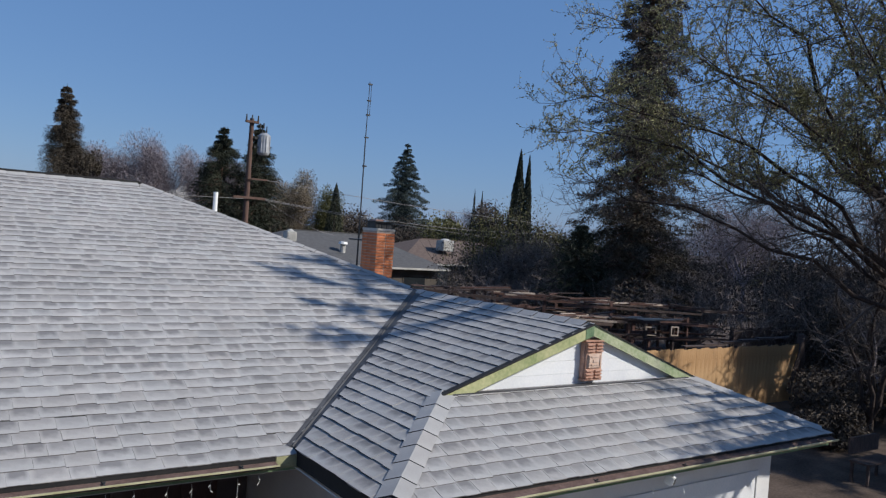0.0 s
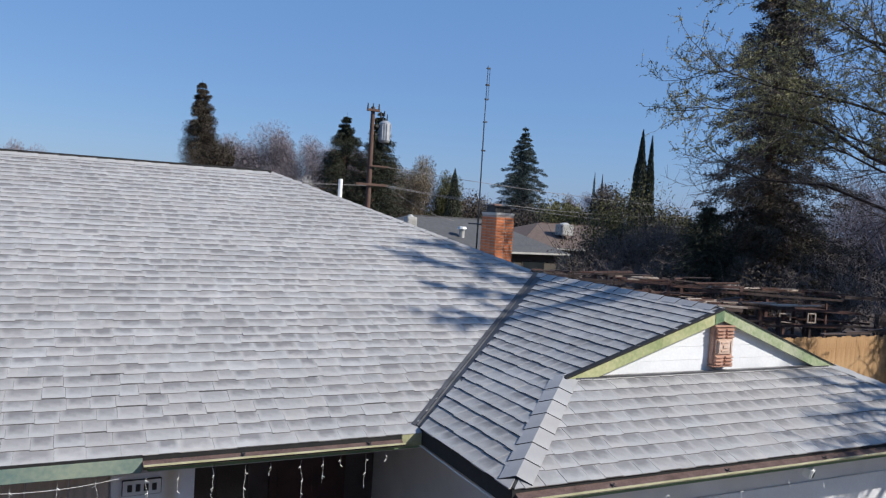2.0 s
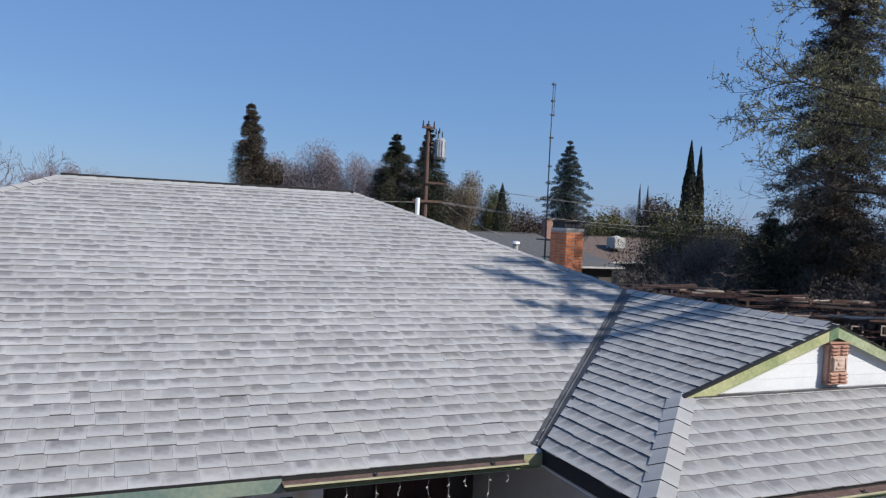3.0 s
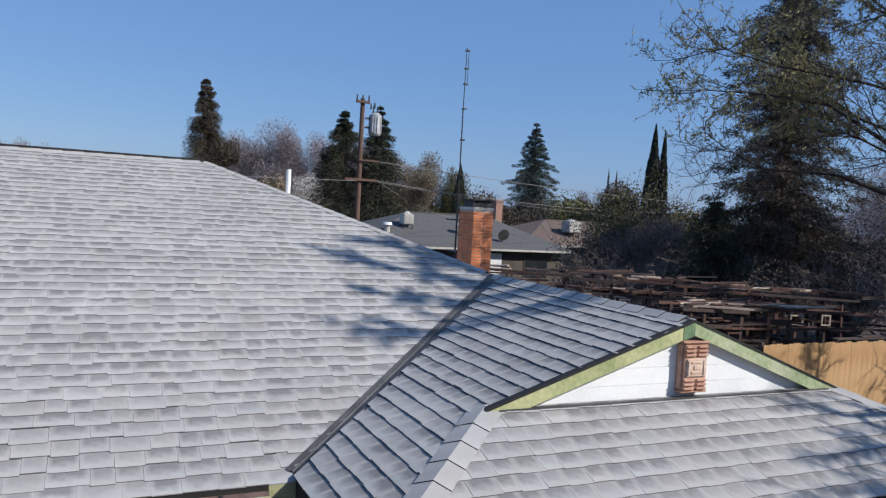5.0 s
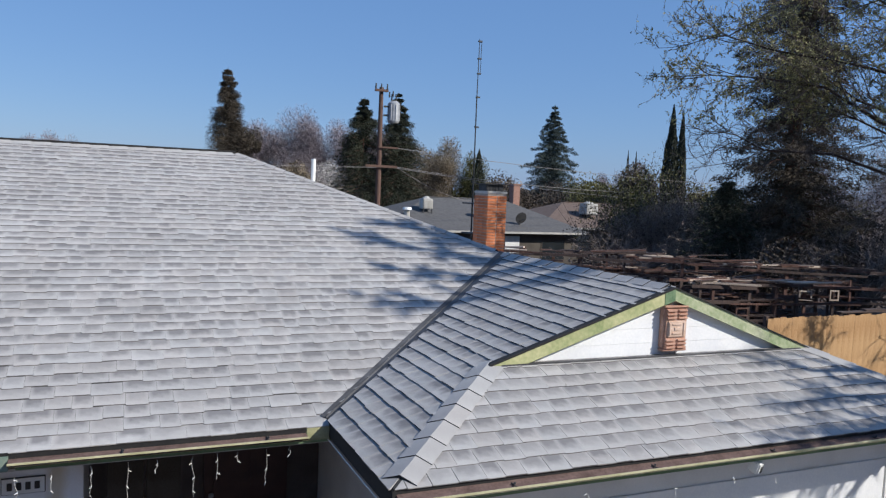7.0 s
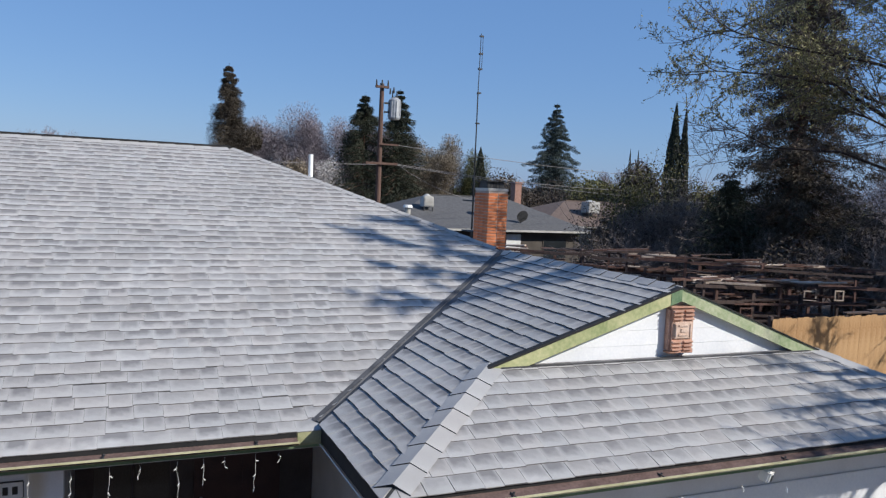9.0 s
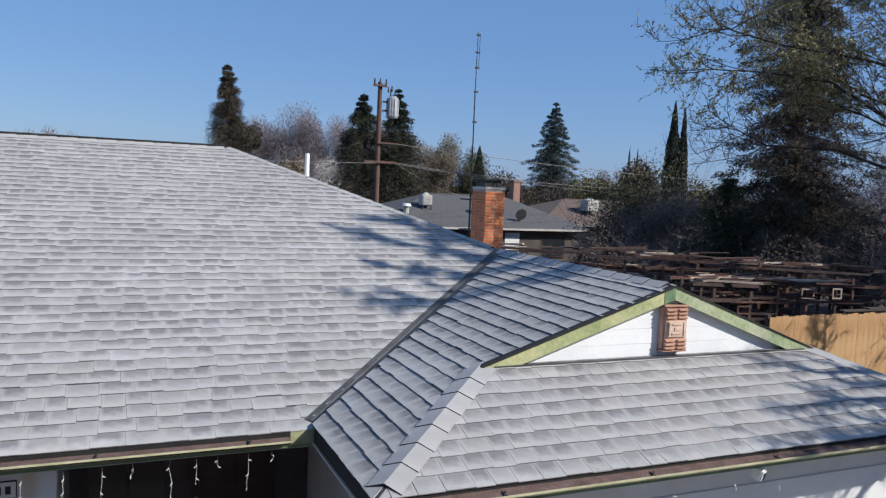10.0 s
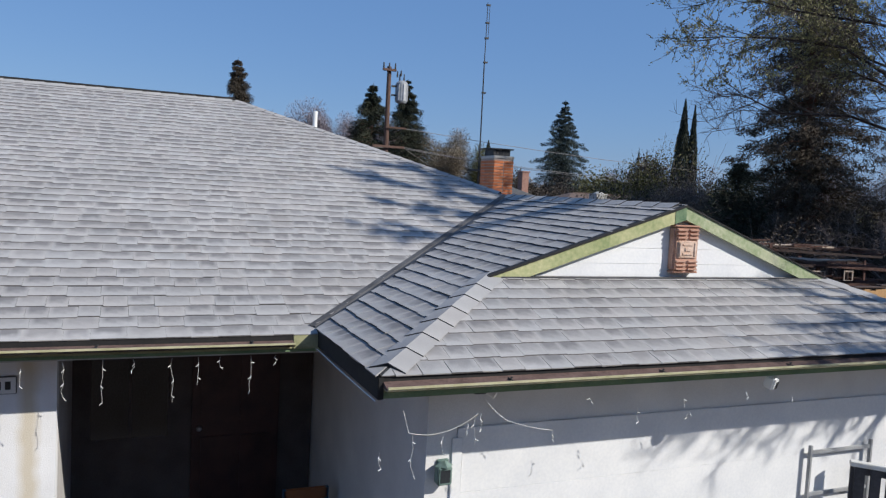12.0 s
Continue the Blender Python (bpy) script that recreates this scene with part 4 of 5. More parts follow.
for x in (0.0, 0.75):
    box_part("upright", (x, x + 0.03, -0.03, 0.0, 0, 1.5), M_STEEL, rack, bevel=0.004)
for z in (0.2, 0.62, 1.04, 1.42):
    box_part("crossbar", (0.031, 0.749, -0.025, -0.005, z, z + 0.035), M_STEEL, rack, bevel=0.004)

# ---- utility pole ----
pole = thing("utility_pole", "weathered brown wooden utility pole with a grey transformer", "utility pole", at=(8.21, 23.55, 0))
bm = bmesh.new()
rod(bm, (0, 0, 0), (0, 0, 8.4), 0.135, 0.085, 12)
part("shaft", bm, M_POLE, pole, smooth=False)
for z, x0, x1, r in ((8.25, -0.32, 0.24, 0.05), (6.0, -0.1, 0.75, 0.035), (5.24, -0.62, 0.72, 0.05)):
    bm = bmesh.new()
    slab(bm, x0, x1, -0.19, -0.11, z - r, z + r)
    part("crossarm", bm, M_POLE, pole, bevel=0.01)
for x, z in ((-0.28, 8.3), (-0.05, 8.3), (0.2, 8.3), (0.3, 8.0), (0.45, 8.05)):
    bm = bmesh.new()
    rod(bm, (x, -0.15, z), (x, -0.15, z + 0.22), 0.04, 0.025, 8)
    part("insulator", bm, M_DARKSTEEL, pole)
bm = bmesh.new()
rod(bm, (0.52, -0.1, 7.0), (0.52, -0.1, 7.08), 0.2, 0.24, 16)
rod(bm, (0.52, -0.1, 7.08), (0.52, -0.1, 7.78), 0.24, 0.24, 16)
rod(bm, (0.52, -0.1, 7.78), (0.52, -0.1, 7.88), 0.24, 0.12, 16)
trans = part("transformer", bm, M_STEEL, pole, "grey can transformer")
for a in range(8):
    bm = bmesh.new()
    c, s = 0.25 * math.cos(a * math.pi / 4), 0.25 * math.sin(a * math.pi / 4)
    rod(bm, (0.52 + c, -0.1 + s, 7.1), (0.52 + c, -0.1 + s, 7.72), 0.018, 0.018, 5)
    part("cooling_fin", bm, M_STEEL, trans)
for x in (0.42, 0.6):
    bm = bmesh.new()
    rod(bm, (x, -0.1, 7.85), (x, -0.1, 8.15), 0.035, 0.02, 8)
    part("bushing", bm, M_DARKSTEEL, trans)
for z in (7.25, 7.6):
    box_part("transformer_bracket", (0.1, 0.35, -0.14, -0.06, z, z + 0.07), M_DARKSTEEL, pole)
for a, b, d, r in (((8.9, 23.4, 5.25), (32, 27.5, 5.1), 0.5, 0.011), ((8.9, 23.4, 5.2), (30, 21.5, 4.3), 0.35, 0.011), ((8.9, 23.4, 6.0), (60, 34, 6.6), 0.9, 0.012), ((8.3, 23.4, 5.2), (-30, 20.5, 6.0), 0.6, 0.012), ((8.95, 23.4, 5.22), (14.3, 27.6, 3.9), 0.2, 0.010)):
    pts = sag(a, b, d, 14)
    ob = thing("power_cable", "thin grey overhead cable from the pole", "cable", "overhead cables", at=pts[0])
    bm = bmesh.new()
    cable(bm, [p - pts[0] for p in pts], r, 5)
    part("line", bm, M_POWER, ob)

# ---- neighbouring houses ----


def neighbour(x0, x1, y0, y1, eave, ridge, rx0, rx1, roofmat, label, openings):
    h = thing("neighbour_house", label, "house", "neighbouring houses")
    ov = 0.45
    for b in ((x0 + ov, x1 - ov, y0 + ov, y0 + ov + 0.15), (x0 + ov, x1 - ov, y1 - ov - 0.15, y1 - ov), (x0 + ov, x0 + ov + 0.15, y0 + ov + 0.15, y1 - ov - 0.15), (x1 - ov - 0.15, x1 - ov, y0 + ov + 0.15, y1 - ov - 0.15)):
        box_part("wall", (*b, 0, eave - 0.05), M_NWALL, h)
    ym = (y0 + y1) / 2
    e = [(x0, y0, eave), (x1, y0, eave), (x1, y1, eave), (x0, y1, eave)]
    r0, r1 = (rx0, ym, ridge), (rx1, ym, ridge)
    for pts in ((e[0], e[1], r1, r0), (e[1], e[2], r1), (e[2], e[3], r0, r1), (e[3], e[0], r0)):
        bm = bmesh.new()
        prism(bm, pts, (0, 0, -0.12))
        part("roof_slope", bm, roofmat, h)
    box_part("fascia", (x0, x1, y0 - 0.03, y0 - 0.002, eave - 0.11, eave - 0.01), M_AGEDPANEL, h, "pale fascia board", 0.005)
    box_part("ridge_cap", (rx0, rx1, ym - 0.1, ym + 0.1, ridge - 0.02, ridge + 0.03), roofmat, h)
    for kind, xa, xb, za, zb in openings:
        w = box_part(kind, (xa, xb, y0 + ov - 0.03, y0 + ov - 0.002, za, zb), M_COOLER if kind == "door" else M_NWALL, h, "white door" if kind == "door" else "dark window", 0.005)
        if kind == "window":
            box_part("pane", (xa + 0.06, xb - 0.06, y0 + ov - 0.04, y0 + ov - 0.031, za + 0.06, zb - 0.06), M_GLASS, w)
    return h


nb = neighbour(9.2, 20.6, 26.5, 34.5, 2.55, 4.02, 13.2, 17.6, M_NROOF, "neighbouring low house with a dark grey hip roof", (("window", 11.0, 12.6, 1.0, 2.1), ("door", 15.95, 16.75, 0.05, 2.3), ("window", 18.0, 19.4, 1.1, 2.1)))
neighbour(21.5, 35.5, 33.0, 41.0, 2.5, 3.95, 25.5, 31.5, M_NROOFBROWN, "neighbouring low house with a brown roof", (("window", 24.0, 25.5, 1.0, 2.1), ("window", 28.0, 30.0, 1.0, 2.1)))
neighbour(-4.0, 8.0, 33.0, 41.0, 2.5, 3.9, 0.0, 4.5, M_NROOFBROWN, "neighbouring low house behind the ridge", (("window", -2.0, -0.5, 1.0, 2.1),))


def cooler(at, w, h, label):
    c = thing("evaporative_cooler", label, "rooftop cooler", "rooftop coolers", at=at)
    box_part("cabinet", (-w / 2, w / 2, -w / 2, w / 2, 0.35, 0.35 + h), M_AGEDPANEL, c, bevel=0.03)
    for k in range(5):
        z = 0.42 + k * (h - 0.12) / 5
        box_part("louvre", (-w / 2 + 0.06, w / 2 - 0.06, -w / 2 - 0.02, -w / 2 - 0.002, z, z + 0.05), M_AGEDPANEL, c)
    bm = bmesh.new()
    rod(bm, (0, 0, 0.35 + h), (0, 0, 0.47 + h), w * 0.42, w * 0.15, 10)
    part("cap", bm, M_AGEDPANEL, c)
    for sx in (-1, 1):
        for sy in (-1, 1):
            bm = bmesh.new()
            rod(bm, (sx * w * 0.42, sy * w * 0.42, -0.6), (sx * w * 0.42, sy * w * 0.42, 0.36), 0.03, 0.03, 6)
            part("leg", bm, M_DARKSTEEL, c)
    return c


cooler((12.4, 28.6, 3.1), 0.52, 0.5, "aged beige evaporative cooler on legs on the grey roof")
cooler((25.9, 34.6, 2.9), 0.85, 0.7, "aged grey evaporative cooler standing on the brown roof")
rv = thing("roof_ventilator", "white turbine roof ventilator on the grey roof", "roof vent", at=(11.2, 28.0, 2.9))
bm = bmesh.new()
rod(bm, (0, 0, 0), (0, 0, 0.5), 0.14, 0.14, 10)
part("shaft", bm, M_AGEDPANEL, rv)
bm = bmesh.new()
rod(bm, (0, 0, 0.5), (0, 0, 0.62), 0.24, 0.2, 10)
part("hood", bm, M_PVC, rv)
rv2 = copy_thing(rv, pose(15.0, 28.0, 3.0))
dish = thing("satellite_dish", "small dark satellite dish on the grey roof", "satellite dish", at=(16.9, 27.3, 2.65))
bm = bmesh.new()
bmesh.ops.create_cone(bm, cap_ends=True, segments=18, radius1=0.30, radius2=0.16, depth=0.1, matrix=Matrix.Translation((0, -0.1, 0.55)) @ Matrix.Rotation(radians(-70), 4, "X"))
part("reflector", bm, M_DARKSTEEL, dish)
bm = bmesh.new()
rod(bm, (0, 0, -0.05), (0, 0, 0.55), 0.03, 0.03, 8)
part("stem", bm, M_DARKSTEEL, dish)
bm = bmesh.new()
rod(bm, (0, -0.1, 0.4), (0.0, -0.5, 0.5), 0.015, 0.015, 6)
part("feed_arm", bm, M_DARKSTEEL, dish)
ch2 = thing("brick_chimney", "pinkish brick chimney on the neighbouring roof", "chimney", at=(18.3, 30.5, 3.3))
box_part("shaft", (-0.2, 0.2, -0.25, 0.25, 0, 1.5), M_PINKBRICK, ch2, bevel=0.01)
box_part("crown", (-0.24, 0.24, -0.29, 0.29, 1.5, 1.58), M_PINKBRICK, ch2, bevel=0.01)

# ---- fences, lumber and clutter on the shady side ----


def board_fence(x0, x1, y, h, mat, label, seed, group=""):
    f = thing("board_fence", label, "fence", group, at=(x0, y, 0))
    r = random.Random(seed)
    w = 0.19
    n = int((x1 - x0) / w)
    for v in range(3):
        bm = bmesh.new()
        hh = h + (-0.02, 0.0, 0.015)[v]
        prism(bm, [(0.001, 0, 0.03), (w - 0.001, 0, 0.03), (w - 0.001, 0, hh - 0.006), (w - 0.008, 0, hh), (0.008, 0, hh), (0.001, 0, hh - 0.006)], (0, 0.018, 0))
        me = bpy.data.meshes.new("fence_board")
        bmesh.ops.recalc_face_normals(bm, faces=bm.faces)
        bm.to_mesh(me)
        bm.free()
        me.materials.append(mat)
        for k in range(v, n, 3):
            ob = new("fence_board", me)
            ob.parent = f
            ob.matrix_basis = Matrix.Translation((k * w, r.uniform(-0.001, 0.001), r.uniform(-0.012, 0.008))) @ Matrix.Rotation(r.uniform(-0.003, 0.003), 4, "Y")
    for z in (0.35, h - 0.35):
        box_part("rail", (0, x1 - x0, 0.022, 0.06, z, z + 0.09), M_DARKWOOD, f)
    k = 0.0
    while k <= x1 - x0:
        box_part("post", (k, k + 0.09, 0.062, 0.15, 0, h + 0.03), M_DARKWOOD, f)
        k += 2.4
    return f


board_fence(12.2, 20.2, 7.0, 1.78, M_FENCE, "sunlit honey-brown cedar board fence", 3)
box_top = thing("tarp_bundle", "dark weathered boards stacked along the fence top", "boards", at=(0, 0, 0))
for k in range(5):
    box_part("board", (14.6 + 0.9 * k, 16.4 + 0.9 * k, 7.03 + 0.03 * k, 7.2 + 0.03 * k, 1.82 + 0.035 * k, 1.85 + 0.035 * k), M_DARKWOOD, box_top)
fp = thing("gate_post", "thick dark gate post at the end of the cedar fence", "post", at=(20.3, 7.0, 0))
box_part("post", (-0.1, 0.1, -0.1, 0.1, 0, 2.1), M_DARKWOOD, fp, bevel=0.01)
# Dark tilted board stands in for the diagonal shadow at the fence end.
box_part("leaning_board", (-0.95, -0.75, -0.16, -0.12, 0, 1.9), M_DARKWOOD, fp, m=Matrix.Rotation(radians(24), 4, "Y"))

# open timber rack with lumber, seen over the garage ridge
rt = random.Random(5)


def timber_rack(x, y, w, d, h, turn, seed, label, pieces=90):
    """Uneven posts and sagging rails, heaped with offcuts, boards and old frames."""
    t = thing("timber_rack", label, "timber rack", "timber racks", at=(x, y, 0))
    t.rotation_euler = (0, 0, radians(turn))
    r = random.Random(seed)
    k = 0.0
    while k < w:
        for yy in (0, d):
            wd = r.uniform(0.05, 0.1)
            m = Matrix.Translation((k + r.uniform(-0.1, 0.1), yy, 0)) @ Matrix.Rotation(r.uniform(-0.03, 0.03), 4, "Y")
            box_part("post", (0, wd, 0, wd, 0, h + r.uniform(-0.35, 0.12)), r.choice((M_DARKWOOD, M_DARKWOOD, M_REDWOOD)), t, m=m)
        k += r.uniform(0.45, 1.0)
    for z in (h - 0.1, h - 0.55, h - 1.0):
        for yy in (-0.05, d + 0.1):
            a = -0.2
            while a < w:
                ln = r.uniform(1.2, 2.6)
                m = Matrix.Translation((a, yy, z + r.uniform(-0.05, 0.05))) @ Matrix.Rotation(r.uniform(-0.03, 0.03), 4, "Y")
                box_part("rail", (0, ln, 0, 0.04, 0, r.uniform(0.05, 0.1)), r.choice((M_DARKWOOD, M_REDWOOD)), t, m=m)
                a += ln * r.uniform(0.8, 1.05)
    for k in range(pieces):
        a = r.uniform(-0.2, w - 0.4)
        ln = r.choice((r.uniform(0.25, 0.7), r.uniform(0.6, 1.8)))
        z = r.choice((h - 0.02, h + 0.03, h - 0.48, h - 0.42, h - 0.92)) + r.uniform(0.0, 0.06)
        m = Matrix.Translation((a, r.uniform(0, d - 0.1), z)) @ Matrix.Rotation(r.uniform(-0.35, 0.35), 4, "Z") @ Matrix.Rotation(r.uniform(-0.07, 0.07), 4, "Y")
        q = r.random()
        box_part("plank", (0, ln, 0, r.uniform(0.05, 0.16), 0, r.uniform(0.018, 0.05)), M_LUMBER if q < (0.3 if z > h - 0.1 else 0.07) else M_REDWOOD if q < 0.6 else M_DARKWOOD, t, m=m)
    for k in range(int(w * 0.5)):
        a, z, ww, hh = r.uniform(0, w - 0.5), h - r.uniform(0.75, 0.95), r.uniform(0.22, 0.4), r.uniform(0.22, 0.34)
        mt = M_LUMBER if r.random() < 0.5 else M_REDWOOD
        for b in ((0, ww, 0, 0.035), (0, ww, hh - 0.035, hh), (0, 0.035, 0.036, hh - 0.036), (ww - 0.035, ww, 0.036, hh - 0.036)):
            box_part("frame_piece", (a + b[0], a + b[1], -0.09, -0.055, z + b[2], z + b[3]), mt, t)
    return t


timber_rack(9.6, 15.6, 6.6, 1.2, 2.55, -32, 11, "old dark timber rack stacked with pale lumber")
timber_rack(14.9, 11.9, 5.0, 1.2, 2.45, -22, 12, "old dark timber rack with leaning boards")
timber_rack(12.6, 9.8, 3.6, 1.0, 2.2, -10, 13, "low dark timber rack behind the fence")
# dark board fence along the side boundary and behind
board_fence(20.6, 34.0, 9.6, 1.9, M_DARKWOOD, "dark weathered board fence in deep shade", 4)
wb = thing("wooden_bench", "dark wooden bench in the shaded side yard", "bench", at=(13.6, 1.5, 0))
box_part("seat", (-0.6, 0.6, -0.2, 0.2, 0.42, 0.46), M_DARKWOOD, wb)
box_part("backrest", (-0.6, 0.6, 0.2, 0.24, 0.55, 0.9), M_DARKWOOD, wb)
for sx in (-0.55, 0.5):
    for sy in (-0.18, 0.14):
        box_part("leg", (sx, sx + 0.05, sy, sy + 0.05, 0, 0.42), M_DARKWOOD, wb)

# ---- trees ----


class Cloud:
    """Gathers many small triangles and quads, then becomes one mesh."""

    def __init__(self):
        self.v, self.f = [], []

    def leaf(self, p, a, b):
        o = len(self.v)
        self.v += [p - a, p + b * 0.6, p + a, p - b * 0.6]
        self.f.append((o, o + 1, o + 2, o + 3))

    def tube(self, a, b, r0, r1, seg):
        d = b - a
        if d.length < 1e-5:
            return
        d.normalize()
        s = d.orthogonal().normalized()
        t = d.cross(s)
        o = len(self.v)
        for p, r in ((a, r0), (b, r1)):
            for i in range(seg):
                c = 2 * math.pi * i / seg
                self.v.append(p + s * (r * math.cos(c)) + t * (r * math.sin(c)))
        for i in range(seg):
            j = (i + 1) % seg
            self.f.append((o + i, o + j, o + seg + j, o + seg + i))

    def put(self, name, mat, parent, label="", smooth=False):
        ob = link_mesh(name, [tuple(p) for p in self.v], self.f, mat, parent, label)
        if smooth:
            ob.data.polygons.foreach_set("use_smooth", [True] * len(ob.data.polygons))
        return ob


def rvec(r):
    while True:
        v = Vector((r.uniform(-1, 1), r.uniform(-1, 1), r.uniform(-1, 1)))
        if 0.1 < v.length < 1:
            return v.normalized()


def conifer(x, y, h, radius, seed, label, needle, bark, sprays=3500, size=0.28, low=0.05, shape=0.8, gaps=0.25, category="conifer tree", droop=0.25, group="", trunk_r=None, ragged=0.1, scatter=None):
    """A trunk, whorled boughs of uneven length and many needle sprays along them."""
    r = random.Random(seed)
    tree = thing("conifer_tree", label, category, group, at=(x, y, 0))
    wood, crown = Cloud(), Cloud()
    tr = trunk_r or h * 0.014
    scatter = scatter or size
    lean = Vector((r.uniform(-0.02, 0.02), r.uniform(-0.02, 0.02), 1))
    top = lean * h
    for k in range(8):
        wood.tube(top * (k / 8), top * ((k + 1) / 8), tr * (1 - k / 8.6), tr * (1 - (k + 1) / 8.6), 8)
    levels = int(40 + h * 0.9)
    per = max(4, sprays // (levels * 7))
    for lv in range(levels):
        f = low + (1 - low) * ((lv + r.uniform(-0.3, 0.3)) / levels)
        f = min(max(f, low), 0.995)
        env = radius * (1 - f) ** shape * (1 - ragged + 2 * ragged * r.random())
        env = max(env, radius * 0.025)
        if f < low + 0.08:
            env *= 0.75
        for b in range(7):
            if r.random() < gaps:
                continue
            az = r.uniform(0, 2 * math.pi)
            ln = env * r.uniform(0.55, 1.12)
            d = Vector((math.cos(az), math.sin(az), -droop * r.uniform(0.4, 1.3)))
            a = top * f
            wood.tube(a, a + d * ln, tr * 0.16 * (1 - f) + 0.01, 0.006, 3)
            for k in range(per):
                q = r.random() ** 0.7
                p = a + d * (ln * q) + rvec(r) * (scatter * (0.35 + 0.9 * q) * min(1.0, 0.1 + 1.8 * (1 - f)))
                s = size * r.uniform(0.5, 1.25)
                out = (d + rvec(r) * 0.9).normalized()
                crown.leaf(p, out * (s * 1.35), rvec(r) * (s * 0.3))
    for k in range(14):
        p = top * (0.96 + 0.05 * r.random())
        crown.leaf(p + rvec(r) * size * 0.15, Vector((0, 0, size * 0.8)), rvec(r) * size * 0.2)
    wood.put("trunk", bark, tree, "", True)
    crown.put("crown", needle, tree)
    return tree


def cypress(x, y, h, radius, seed, label, needle, n=1600, size=0.35):
    r = random.Random(seed)
    tree = thing("cypress_tree", label, "cypress tree", "slim cypresses", at=(x, y, 0))
    wood, crown = Cloud(), Cloud()
    wood.tube(Vector((0, 0, 0)), Vector((0, 0, h * 0.9)), radius * 0.22, 0.02, 6)
    for k in range(n):
        f = r.random() ** 0.9
        env = radius * min(1.0, 2.0 * (1 - f)) ** 0.85 * (0.93 + 0.07 * math.sin(f * 23 + seed)) * r.uniform(0.55, 1.06)
        az = r.uniform(0, 2 * math.pi)
        p = Vector((env * math.cos(az), env * math.sin(az), h * (0.05 + 0.95 * f)))
        s = size * r.uniform(0.5, 1.2) * (1.05 - 0.5 * f)
        crown.leaf(p, Vector((r.uniform(-0.3, 0.3), r.uniform(-0.3, 0.3), 1)) * s, rvec(r) * s * 0.4)
    wood.put("trunk", M_BARK, tree)
    crown.put("crown", needle, tree)
    return tree


def grow(cloud, tips, r, p, d, ln, rad, depth, spread, up, seg, ratio=0.72, kids=(2, 3)):
    """A limb of three bent pieces that forks again until depth runs out."""
    pts = [p]
    dd = d.copy()
    n = 3 if depth > 2 else 2 if depth else 1
    for k in range(n):
        dd = (dd + rvec(r) * (0.16 if depth > 1 else 0.3) + Vector((0, 0, up * 0.12))).normalized()
        pts.append(pts[-1] + dd * (ln / n))
    c = cloud[0] if rad > 0.035 else cloud[1]
    for k in range(n):
        c.tube(pts[k], pts[k + 1], rad * (1 - 0.36 / n * k), rad * (1 - 0.36 / n * (k + 1)), seg if rad > 0.02 else 3)
    if depth == 0:
        tips.append((pts[-1], dd))
        return
    for k in range(r.randint(*kids)):
        nd = (dd + rvec(r) * spread + Vector((0, 0, up * 0.3))).normalized()
        grow(cloud, tips, r, pts[-1], nd, ln * r.uniform(ratio - 0.12, ratio + 0.1), rad * 0.62, depth - 1, spread, up, seg, ratio, kids)
    if depth > 1:
        for k in range(2):
            nd = (dd + rvec(r) * spread * 1.5).normalized()
            grow(cloud, tips, r, pts[min(1 + k, n)], nd, ln * 0.55, rad * 0.42, depth - 2, spread, up, seg, ratio, kids)


def bare_tree(x, y, h, seed, label, twig, depth=5, trunk=0.3, fork=0.25, spread=0.75, up=0.4, limbs=5, leaf=None, leaves=0, leaf_size=0.04, group="", lean=(0, 0), rad=None, category="bare tree", first=None, reach=None, sparse=0.0):
    r = random.Random(seed)
    tree = thing("bare_tree", label, category, group, at=(x, y, 0))
    stem, wood, tips = Cloud(), Cloud(), []
    rad = rad or h * 0.02
    base = Vector((lean[0], lean[1], h * fork))
    stem.tube(Vector((0, 0, -0.05)), base * 0.5, rad * 1.25, rad * 1.05, 10)
    stem.tube(base * 0.5, base, rad * 1.05, rad * 0.95, 10)
    for k in range(limbs):
        az = 2 * math.pi * (k + r.uniform(-0.3, 0.3)) / limbs
        slope, mult = r.uniform(0.55, 1.3), 1.0
        if first:
            az = first[k % len(first)] + r.uniform(-0.15, 0.15)
        if reach and k < len(reach):
            slope, mult = reach[k]
        d = Vector((math.cos(az), math.sin(az), slope)).normalized()
        grow((stem, wood), tips, r, base, d, h * trunk * mult, rad * 0.55, depth, spread, up, 5)
    stem.put("trunk", twig if twig is M_HAZETWIG else M_BARK, tree, "", True)
    wood.put("branchwork", twig, tree)
    if leaf:
        fol = Cloud()
        for p, d in tips:
            if r.random() < 0.4 or (sparse and (r.random() < 0.3 or p.z < sparse)):
                continue
            for k in range(leaves):
                q = p + rvec(r) * leaf_size * 3.5
                fol.leaf(q, rvec(r) * leaf_size * r.uniform(0.5, 1.2), rvec(r) * leaf_size * 0.7)
        if fol.v:
            fol.put("bud_foliage", leaf, tree)
    return tree


